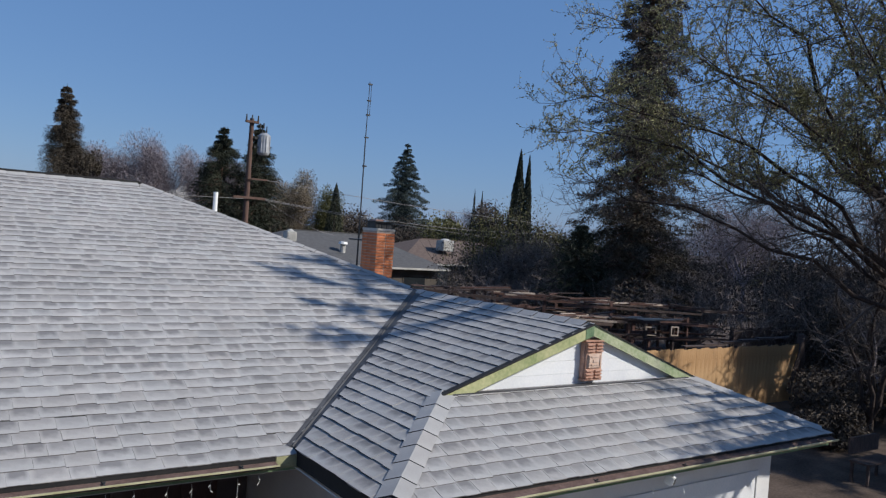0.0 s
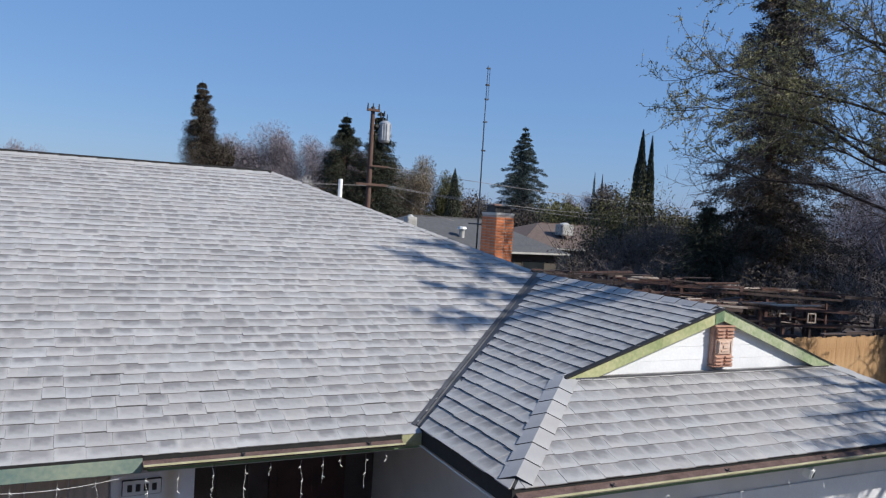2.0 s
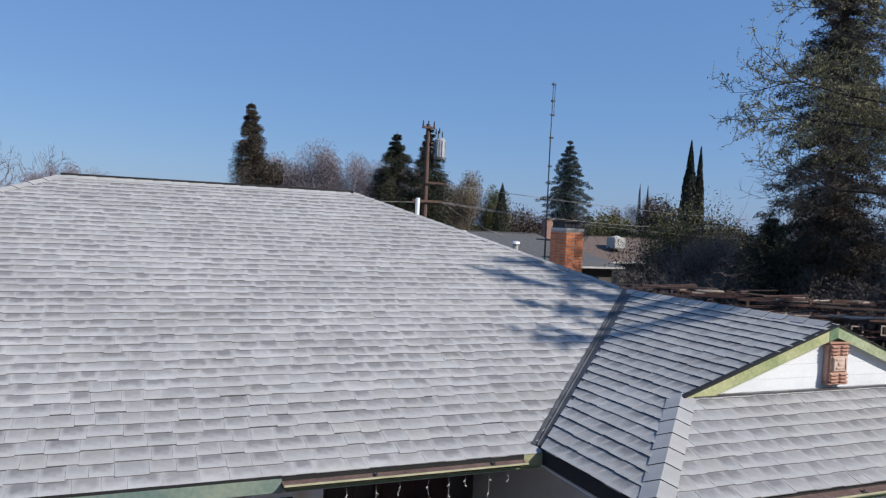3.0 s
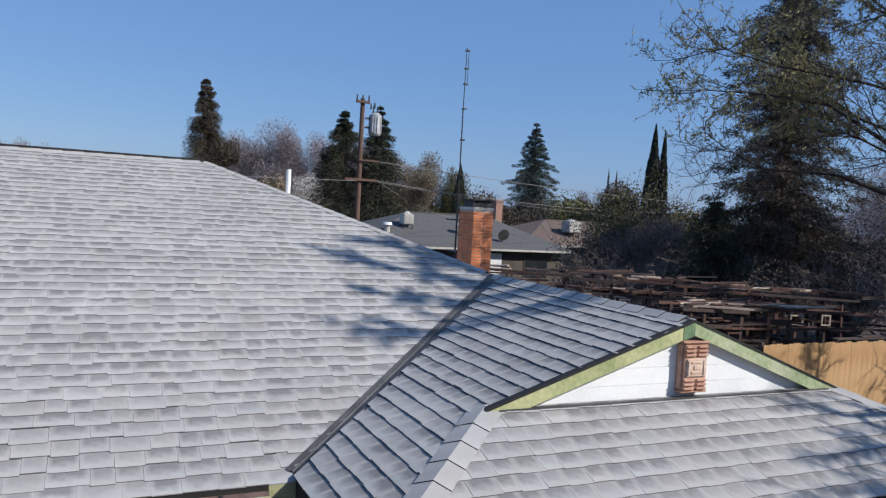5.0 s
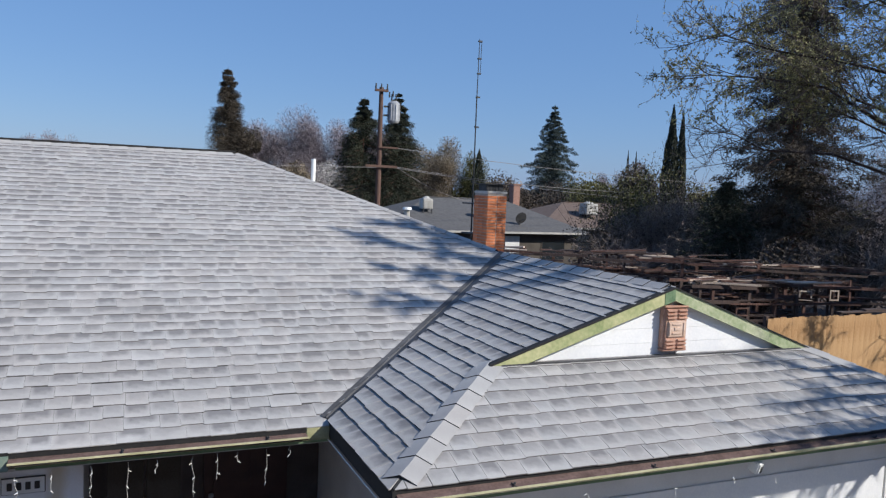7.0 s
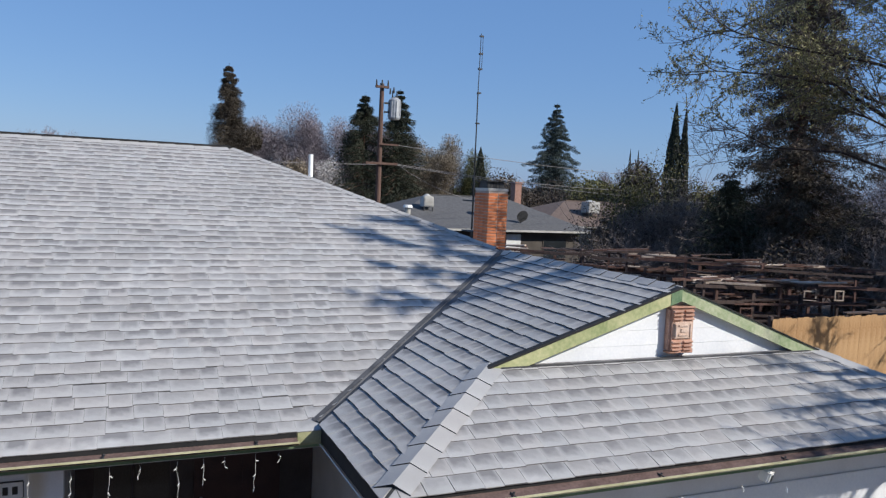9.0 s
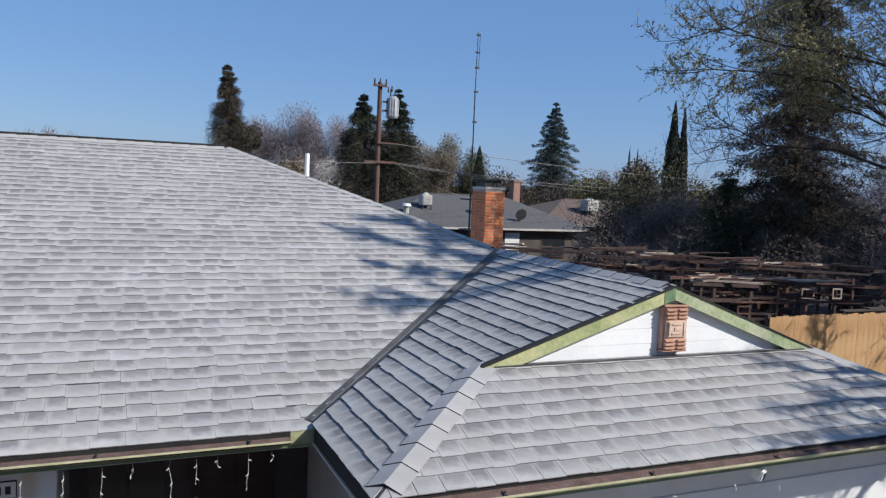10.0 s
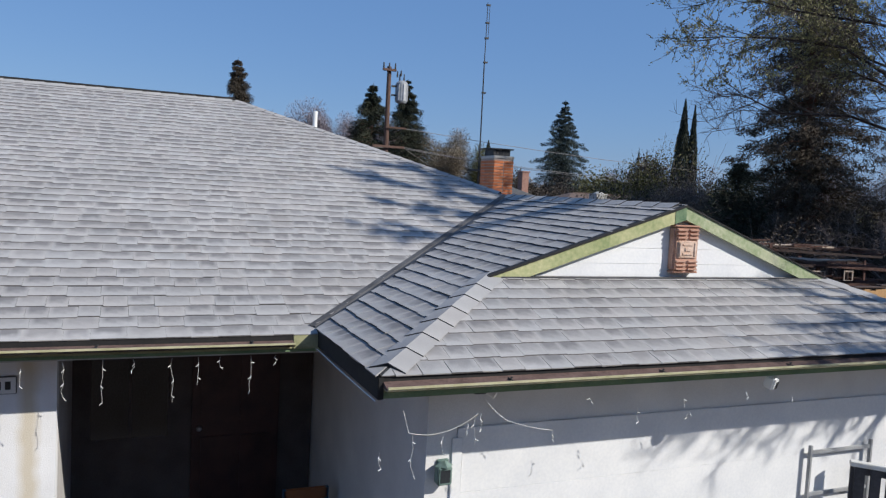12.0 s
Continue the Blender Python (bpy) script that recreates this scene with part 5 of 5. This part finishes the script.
def shrub(x, y, w, d, h, seed, label, leafmat, n=1500, size=0.12, twigs=60, category="shrub", name="shrub", z0=0.0):
    """Stems and leaves in an uneven mound with gaps."""
    r = random.Random(seed)
    ob = thing(name, label, category, at=(x, y, 0))
    wood, fol = Cloud(), Cloud()
    lobes = [(Vector((r.uniform(-w, w) * 0.35, r.uniform(-d, d) * 0.35, z0 + (h - z0) * r.uniform(0.3, 0.75))), r.uniform(0.25, 0.5)) for k in range(9)]
    for k in range(twigs):
        c, s = r.choice(lobes)
        a = Vector((r.uniform(-w, w) * 0.12, r.uniform(-d, d) * 0.12, 0))
        b = c + Vector((r.uniform(-1, 1) * w * s, r.uniform(-1, 1) * d * s, r.uniform(-0.2, 1) * (h - z0) * s))
        m = a.lerp(b, 0.5) + rvec(r) * 0.12 * h
        wood.tube(a, m, 0.008 + 0.004 * h, 0.012, 4)
        wood.tube(m, b, 0.012, 0.004, 3)
    for k in range(n):
        c, s = r.choice(lobes)
        v = rvec(r) * (r.random() ** 0.35)
        p = c + Vector((v.x * w * s, v.y * d * s, v.z * (h - z0) * s))
        if p.z < 0.03:
            continue
        sz = size * r.uniform(0.5, 1.3)
        fol.leaf(p, rvec(r) * sz, rvec(r) * sz * 0.8)
    wood.put("stem_growth", M_TWIG, ob)
    fol.put("foliage", leafmat, ob)
    return ob


def layered_conifer(x, y, h, radius, seed, label, needle, bark, levels=34, boughs=5, low=0.12, shape=0.8, pad=0.5, leaf=0.1, per=50, droop=0.25, ragged=0.25, gaps=0.1, trunk_r=None, group="", lean=(0.0, 0.0)):
    """A trunk with whorls of drooping boughs; each bough carries flat pads of needles with sky between the layers."""
    r = random.Random(seed)
    tree = thing("conifer_tree", label, "conifer tree", group, at=(x, y, 0))
    wood, crown = Cloud(), Cloud()
    tr = trunk_r or h * 0.014
    top = Vector((lean[0], lean[1], h))
    for k in range(10):
        wood.tube(top * (k / 10), top * ((k + 1) / 10), tr * (1 - k / 10.6), tr * (1 - (k + 1) / 10.6), 8)
    for lv in range(levels):
        f = low + (0.985 - low) * (lv + r.uniform(-0.25, 0.25)) / (levels - 1)
        f = min(max(f, low), 0.99)
        env = radius * (1 - f) ** shape * (1 + ragged * r.uniform(-1, 1)) + 0.12 * pad
        a0 = r.uniform(0, 6.28)
        for b in range(boughs):
            if r.random() < gaps:
                continue
            az = a0 + 2 * math.pi * (b + r.uniform(-0.3, 0.3)) / boughs
            ln = env * r.uniform(0.6, 1.15)
            d = Vector((math.cos(az), math.sin(az), 0.0))
            a = top * f
            tip = a + d * ln + Vector((0, 0, -droop * ln * r.uniform(0.5, 1.3)))
            mid = a.lerp(tip, 0.5) + Vector((0, 0, 0.06 * ln))
            wood.tube(a, mid, tr * 0.2 * (1 - f) + 0.012, 0.012, 3)
            wood.tube(mid, tip, 0.012, 0.004, 3)
            n = max(1, int(ln / (pad * 0.75) + 0.5))
            for k in range(n):
                q = (k + 0.7) / n
                c = (a.lerp(mid, q * 2) if q < 0.5 else mid.lerp(tip, q * 2 - 1)) + rvec(r) * pad * 0.2
                w = pad * (0.55 + 0.5 * math.sin(3.0 * min(q, 1))) * min(1.0, 0.35 + 1.6 * (1 - f))
                for j in range(per):
                    v = rvec(r) * r.random() ** 0.45
                    p = c + Vector((v.x * w, v.y * w, v.z * w * 0.5 - 0.1 * w))
                    sz = leaf * r.uniform(0.5, 1.25)
                    o = (d * 0.8 + rvec(r) + Vector((0, 0, -0.35))).normalized()
                    crown.leaf(p, o * sz, rvec(r) * sz * 0.28)
    for k in range(30):
        crown.leaf(top * (0.965 + 0.035 * r.random()) + rvec(r) * leaf * 0.4, Vector((0, 0, leaf)), rvec(r) * leaf * 0.3)
    wood.put("trunk", bark, tree, "", True)
    crown.put("crown", needle, tree)
    return tree


def haze_tree(x, y, h, w, seed, label, twig, n=5000, size=0.55, thick=0.011, z0=0.3, group="", lobes=11, name="bare_tree", category="bare tree", tall=(0.12, 0.19)):
    """A rounded leafless crown: a forked trunk under lobes of very fine upward twigs."""
    r = random.Random(seed)
    tree = thing(name, label, category, group, at=(x, y, 0))
    stem, fine = Cloud(), Cloud()
    fork = Vector((0, 0, h * 0.22))
    stem.tube(Vector((0, 0, -0.05)), fork, 0.02 * h, 0.015 * h, 7)
    for k in range(lobes):
        az, q = r.uniform(0, 6.28), math.sqrt(r.random())
        c = Vector((math.cos(az) * q * w * 0.36, math.sin(az) * q * w * 0.36, h * (z0 + (0.86 - z0) * (0.25 + 0.75 * r.random()) * (1 - 0.3 * q * q))))
        rad = Vector((w * r.uniform(0.17, 0.26), w * r.uniform(0.17, 0.26), h * r.uniform(*tall)))
        m = fork.lerp(c, 0.55) + rvec(r) * 0.06 * h
        stem.tube(fork, m, 0.009 * h, 0.005 * h, 5)
        stem.tube(m, c, 0.005 * h, 0.0025 * h, 4)
        for j in range(6):
            v = rvec(r)
            stem.tube(c, c + Vector((v.x * rad.x, v.y * rad.y, abs(v.z) * rad.z)) * 0.8, 0.002 * h, 0.0008 * h, 3)
        for j in range(n // lobes):
            v = rvec(r)
            q = r.random() ** 0.5
            p = c + Vector((v.x * rad.x, v.y * rad.y, v.z * rad.z)) * q
            d = (Vector((v.x, v.y, v.z * 0.7 + 0.5)) + rvec(r) * 0.7).normalized()
            fine.leaf(p, d * size * r.uniform(0.3, 0.7), rvec(r) * thick * 1.6)
    stem.put("trunk", twig, tree, "", True)
    fine.put("twig_growth", twig, tree)
    return tree


def limbed_tree(x, y, fork, targets, seed, label, bark, twig, rad=0.16, leaf=None, leaves=4, leaf_size=0.04, side=0.42, stations=9, lift=0.12, leafed=0.0, leader=None):
    """A trunk whose long limbs sweep out to the given ends, with side branches, shoots and bud-bearing twigs."""
    r = random.Random(seed)
    tree = thing("bare_tree", label, "bare tree", at=(x, y, 0))
    o = Vector((x, y, 0))
    stem, wood, fol = Cloud(), Cloud(), Cloud()
    top = Vector((0, 0, fork))
    stem.tube(Vector((0, 0, -0.05)), top * 0.5 + Vector((0.05, 0.03, 0)), rad * 1.35, rad * 1.1, 10)
    stem.tube(top * 0.5 + Vector((0.05, 0.03, 0)), top, rad * 1.1, rad * 0.95, 10)

    def shoot(p, d, ln, rd, level):
        n = 4 if level > 1 else 3
        q, dd = p, d
        for k in range(n):
            dd = (dd + rvec(r) * (0.22 if level > 1 else 0.32) + Vector((0, 0, 0.05))).normalized()
            e = q + dd * (ln / n)
            wood.tube(q, e, rd * (1 - 0.7 * k / n), rd * (1 - 0.7 * (k + 1) / n), 4 if rd > 0.012 else 3)
            if level:
                for b in range(2 if level < 3 else 1 + (r.random() < 0.6)):
                    nd = (dd * 0.75 + rvec(r) * 0.85).normalized()
                    shoot(q.lerp(e, r.random()), nd, ln * r.uniform(0.32, 0.55), max(rd * 0.5, 0.0045), level - 1)
            elif leaf and (e + o).z > leafed:
                for b in range(leaves):
                    c = q.lerp(e, r.random()) + rvec(r) * leaf_size * 0.7
                    fol.leaf(c, (dd + rvec(r)).normalized() * leaf_size * r.uniform(0.5, 1.1), rvec(r) * leaf_size * 0.6)
            q = e

    for tgt in targets:
        e = Vector(tgt) - o
        base = top if not leader else Vector((0, 0, min(leader, max(fork, e.z - 2.2))))
        span = (e - base).length
        ctl = base.lerp(e, 0.42) + Vector((0, 0, lift * span)) + rvec(r) * 0.07 * span
        pts = []
        for k in range(stations + 1):
            f = k / stations
            pts.append(base * ((1 - f) ** 2) + ctl * (2 * f * (1 - f)) + e * (f * f) + rvec(r) * (0.022 * span * (f > 0)))
        rl0 = rad * (0.35 + 0.05 * span)
        for k in range(stations):
            f = k / stations
            ra, rb = rl0 * (1 - f) ** 0.8 + 0.012, rl0 * (1 - f - 1 / stations) ** 0.8 + 0.010 if f + 1 / stations < 1 else 0.008
            stem.tube(pts[k], pts[k + 1], ra, rb, 7)
            if f > 0.18:
                d = (pts[k + 1] - pts[k]).normalized()
                for b in range(2 + (f > 0.35)):
                    nd = (d * 0.8 + rvec(r) * 0.9).normalized()
                    shoot(pts[k].lerp(pts[k + 1], r.random()), nd, side * span * r.uniform(0.35, 0.75) * (1.0 - 0.25 * f), max(ra * 0.45, 0.014), 2)
        for b in range(4):
            nd = ((e - pts[-3]).normalized() + rvec(r) * 0.6).normalized()
            shoot(pts[-1 - b % 2], nd, side * span * r.uniform(0.25, 0.45), 0.014, 2)
    if leader:
        stem.tube(top, Vector((0.1, -0.05, leader)), rad * 0.8, rad * 0.4, 8)
    stem.put("trunk", bark, tree, "", True)
    wood.put("branchwork", twig, tree)
    if leaf:
        fol.put("bud_foliage", leaf, tree)
    return tree


# far conifers
conifer(8.8, 70.8, 15.2, 3.0, 31, "tall dark narrow conifer behind the ridge", M_NEEDLEBROWN, M_BARK, 110000, 0.12, 0.08, 0.6, 0.0, ragged=0.1, scatter=0.55)
shrub(10.7, 70.0, 1.6, 1.6, 9.3, 32, "small dark round-headed tree beside the tall conifer", M_NEEDLEBROWN, 7000, 0.1, 60, "tree", "broadleaf_tree", z0=7.0)
conifer(12.1, 38.2, 9.7, 3.9, 33, "dark green redwood behind the pole", M_NEEDLE, M_REDBARK, 80000, 0.085, 0.05, 0.75, 0.0, ragged=0.08, scatter=0.4)
conifer(14.1, 37.8, 10.1, 3.0, 34, "dark green redwood close behind the pole", M_NEEDLE, M_REDBARK, 76000, 0.085, 0.05, 0.75, 0.0, ragged=0.08, scatter=0.35)
layered_conifer(45.9, 72.0, 14.7, 5.4, 35, "bluish dark spruce with open drooping boughs", M_NEEDLEBLUE, M_BARK, 34, 7, 0.1, 0.8, 0.65, 0.17, 70, 0.32, 0.25, 0.08)
cypress(45.1, 50.2, 12.9, 0.85, 36, "slim dark cypress over the far roofs", M_NEEDLE, 9000, 0.3)
cypress(45.9, 49.8, 12.4, 0.6, 37, "slim dark cypress beside its twin", M_NEEDLE, 6500, 0.28)
cypress(67.4, 86.3, 11.3, 0.4, 38, "very slim cypress on the skyline", M_NEEDLE, 1500, 0.25)
cypress(68.3, 85.6, 11.1, 0.4, 39, "very slim cypress on the skyline", M_NEEDLE, 1500, 0.25)
cypress(24.8, 48.4, 7.7, 0.8, 49, "short dark columnar evergreen beyond the grey roof", M_NEEDLE, 7000, 0.16)
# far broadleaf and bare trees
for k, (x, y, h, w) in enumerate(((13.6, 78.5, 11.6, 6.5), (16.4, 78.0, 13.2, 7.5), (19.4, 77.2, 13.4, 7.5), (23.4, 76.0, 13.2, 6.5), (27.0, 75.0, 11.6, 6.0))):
    haze_tree(x, y, h, w, 40 + k, "leafless tree far off, its twigs haze-paled to mauve", M_HAZETWIG, 34000, 0.34, 0.017, group="far leafless trees", lobes=22)
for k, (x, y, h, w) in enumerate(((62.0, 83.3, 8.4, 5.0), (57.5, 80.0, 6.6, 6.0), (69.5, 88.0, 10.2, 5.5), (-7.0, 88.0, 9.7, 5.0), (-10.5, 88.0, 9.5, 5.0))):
    haze_tree(x, y, h, w, 60 + k, "leafless tree on the skyline, its twigs haze-paled to mauve", M_HAZETWIG, 12000, 0.36, 0.016, group="far leafless trees", lobes=14)
for k, (x, y, h, w, mt) in enumerate(((20.6, 55.4, 8.4, 4.8, M_BROWNLEAF), (22.6, 55.0, 8.9, 4.8, M_BROWNLEAF), (24.4, 54.2, 9.2, 4.2, M_BROWNLEAF), (26.6, 53.0, 8.0, 3.4, M_OLIVE))):
    haze_tree(x, y, h, w, 70 + k, "rounded winter-brown tree beyond the roofs", mt, 30000, 0.24, 0.017, z0=0.2, name="broadleaf_tree", category="tree", group="brown winter trees", lobes=22)
for k, (x, y, w, h, mt) in enumerate(((35.3, 41.6, 3.4, 6.5, M_SHRUB), (33.5, 45.0, 4.0, 5.4, M_OLIVE), (31.0, 55, 5, 5.6, M_SHRUB), (36.5, 58, 5, 5.8, M_SHRUB), (42.0, 62, 5, 6.0, M_NEEDLE), (11.2, 52.5, 2.6, 5.6, M_BROWNLEAF))):
    shrub(x, y, w, w, h, 80 + k, "rounded winter-brown tree beyond the roofs" if mt is M_BROWNLEAF else "rounded dark evergreen tree beyond the roofs", mt, 20000 if mt is M_BROWNLEAF else 8000, 0.11 if mt is M_BROWNLEAF else 0.12, 160, "tree", "broadleaf_tree", z0=h * 0.2)
for k in range(16):
    a = k / 15
    shrub(28 + 75 * a, 92 - 30 * a + 5 * math.sin(k * 2.1), 9, 7, 5.6 + 1.3 * math.sin(k * 1.7), 120 + k, "dark tree in the far tree line", (M_SHRUB, M_BROWNLEAF, M_OLIVE)[k % 3], 2500, 0.3, 10, "tree", "broadleaf_tree")
haze_tree(13.7, 52.3, 6.9, 3.4, 90, "small tree in pale blossom beyond the roofs", M_BLOSSOM, 6000, 0.14, 0.03, name="broadleaf_tree", category="tree")
# big conifer and dark growth on the shady side
layered_conifer(21.3, 14.9, 17.6, 3.0, 51, "huge dark conifer with ragged hanging boughs", M_NEEDLEBROWN, M_REDBARK, 46, 6, 0.14, 0.55, 0.5, 0.11, 120, 0.28, 0.3, 0.12, trunk_r=0.36)
conifer(18.6, 15.4, 5.2, 2.2, 52, "broad dark conifer below the huge one", M_NEEDLE, M_BARK, 26000, 0.08, 0.1, 0.5, 0.1, ragged=0.3, scatter=0.5)
for k, (x, y, h, w) in enumerate(((17.4, 18.2, 4.6, 3.4), (19.0, 17.4, 5.0, 3.6), (20.4, 16.2, 5.4, 3.4))):
    haze_tree(x, y, h, w, 500 + k, "tangled twiggy shrub, grey-brown and leafless", M_TWIG, 9000, 0.3, 0.007, z0=0.25, group="twiggy grey shrubs", lobes=14, category="bare shrub")
shrub(18.8, 20.6, 2.4, 2.4, 5.2, 510, "rounded dark green bush behind the racks", M_OLIVE, 16000, 0.06, 80)
for k, (x, y, w, d, h, mt, n, tw) in enumerate(((17.2, 19.8, 3.6, 3.0, 4.2, M_SHRUB, 8000, 320), (19.6, 18.6, 4.5, 3.0, 4.8, M_SHRUB, 9000, 340), (22.0, 17.6, 4.5, 3.0, 4.8, M_SHRUB, 9000, 260), (25.6, 15.4, 4.5, 3.0, 4.9, M_SHRUB, 9500, 200), (28.0, 11.5, 5.0, 4.0, 4.9, M_SHRUB, 9500, 200), (24.5, 9.8, 4.0, 2.5, 4.3, M_SHRUB, 9000, 200), (30.0, 6.0, 5.0, 5.0, 4.8, M_SHRUB, 9000, 150), (22.0, 4.2, 3.5, 3.0, 3.0, M_SHRUB, 6000, 150), (19.5, 21.5, 4.0, 3.0, 5.4, M_OLIVE, 7000, 150), (17.0, 12.4, 3.0, 2.0, 3.0, M_SHRUB, 5000, 150), (28, 1.5, 5, 5, 4.8, M_SHRUB, 8000, 100))):
    shrub(x, y, w, d, h, 160 + k, "dense dark overgrown shrub with bare twigs", mt, int(n * 1.8), 0.055, tw)
for k, (x, y, h, s) in enumerate(((17.6, 16.6, 5.0, 1), (20.6, 15.2, 5.6, 2), (15.0, 17.4, 4.6, 3), (19.0, 12.6, 5.2, 4), (22.5, 11.0, 6.0, 5), (24.5, 7.6, 5.6, 6))):
    bare_tree(x, y, h, 190 + s, "tangled leafless shrub with pale twigs", M_TWIG, 5, 0.24, 0.1, 1.0, 0.15, 7, group="tangled bare shrubs", rad=0.06, category="bare shrub")
# leafless trees beyond the garage, breaking into bud
limbed_tree(15.6, 0.7, 2.6, ((9.7, 6.7, 7.0), (9.8, 6.4, 7.9), (10.0, 6.6, 5.8), (10.5, 5.9, 9.6), (11.4, 6.6, 7.5), (11.2, 5.4, 6.4), (9.3, 3.2, 8.0), (9.6, 2.8, 9.8), (10.1, 1.8, 10.2), (10.0, 0.7, 9.7), (10.8, 0.3, 8.7), (13.1, 3.9, 8.2), (13.4, 4.4, 6.2), (10.4, 1.1, 8.7), (11.1, -0.4, 9.3), (11.0, 1.3, 10.0), (12.9, 2.9, 7.4), (14.2, 0.4, 8.4)), 7,
            "spreading leafless tree beyond the garage, breaking into yellow-green bud", M_BARK, M_DARKTWIG, 0.066, M_LEAFBUD, 2, 0.04, side=0.34, leafed=6.0, lift=0.16)
limbed_tree(17.0, 3.2, 0.6, ((16.0, 2.5, 5.2), (17.5, 3.5, 5.6), (16.5, 4.2, 4.4), (18.2, 2.6, 5.0), (16.9, 2.2, 5.6)), 17,
            "slim several-stemmed leafless tree by the cedar fence", M_BARK, M_DARKTWIG, 0.075, side=0.3, lift=0.05)
limbed_tree(8.9, -2.3, 3.2, ((7.1, -4.0, 9.0), (7.6, -3.5, 9.5), (8.0, -3.1, 10.3), (8.5, -2.7, 10.5), (8.9, -2.3, 9.3), (8.4, -2.8, 8.9), (8.8, -2.4, 10.0), (6.5, -4.6, 5.5), (8.2, -2.9, 5.8), (7.4, -3.8, 6.0), (7.0, -4.2, 5.7), (7.6, -3.6, 5.4), (6.8, -4.3, 5.1)), 8,
            "tall leafless tree beside the garage casting branch shade", M_BARK, M_TWIG, 0.19, M_LEAFBUD, 1, 0.035, side=0.26, leader=7.6, leafed=8.0)
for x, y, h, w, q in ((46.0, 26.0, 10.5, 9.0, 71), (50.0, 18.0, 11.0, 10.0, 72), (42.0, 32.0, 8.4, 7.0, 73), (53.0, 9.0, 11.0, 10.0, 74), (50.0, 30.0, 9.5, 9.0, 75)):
    haze_tree(x, y, h, w, q, "leafless tree beyond the side yard, its twigs haze-paled to mauve", M_HAZETWIG, 16000, 0.4, 0.013, group="far leafless trees", lobes=18)
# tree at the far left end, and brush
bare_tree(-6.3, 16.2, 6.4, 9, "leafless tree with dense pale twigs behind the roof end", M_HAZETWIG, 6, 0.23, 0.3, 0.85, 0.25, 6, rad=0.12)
shrub(-7.6, 14.8, 2.5, 1.5, 3.9, 301, "olive bush behind the roof end", M_OLIVE, 2500, 0.1, 40)
for k, (x, y, w, d, h) in enumerate(((22.4, 4.4, 3.6, 2.4, 3.8), (21.6, 6.2, 1.6, 1.4, 3.0), (20.2, 2.0, 4.0, 2.4, 3.2), (17.2, 4.3, 2.6, 1.6, 1.3), (19.0, 4.7, 2.6, 1.6, 1.5), (15.6, 3.6, 2.0, 1.4, 1.0))):
    shrub(x, y, w, d, h, 320 + k, "dense dark evergreen shrub at the fence end", M_SHRUB, 14000, 0.055, 60)
bare_tree(19.4, 4.4, 5.6, 330, "small leafless tree in front of the cedar fence", M_TWIG, 4, 0.24, 0.2, 0.8, 0.35, 5, rad=0.06)
for k, (x, y, w, d, h) in enumerate(((33.0, 12.0, 7.0, 5.0, 5.2), (37.0, 4.0, 7.0, 6.0, 5.2))):
    shrub(x, y, w, d, h, 340 + k, "dark evergreen thicket closing the yard", M_SHRUB, 16000, 0.1, 60)
# Unseen evergreens added to the right to keep sun off the side yard.
conifer(20.4, -4.8, 10.5, 3.8, 350, "unseen broad dark conifer added to shade the side yard", M_NEEDLE, M_REDBARK, 40000, 0.16, 0.04, 0.7, 0.05)
for x, y, h, w, low, q in ((23.6, 2.0, 13.0, 2.6, 0.5, 351), (29.8, 3.2, 15.5, 4.6, 0.3, 352), (34.5, 6.2, 14.5, 4.6, 0.25, 353)):
    conifer(x, y, h, w, q, "unseen tall dark evergreen added to shade the side yard", M_NEEDLE, M_REDBARK, 30000, 0.2, low, 0.5, 0.05, group="evergreens of the side yard", scatter=0.5)
# unseen tall evergreens behind the viewer, added to block low sky light
for k in range(9):
    shrub(-34 + 9.0 * k, -27 + 2.0 * math.sin(k * 2.3), 11, 6, 9.5 + 1.5 * math.sin(k * 1.9), 360 + k, "unseen tall dark evergreen added behind the viewer", M_SHRUB, 3500, 0.45, 8, "tree", "broadleaf_tree")
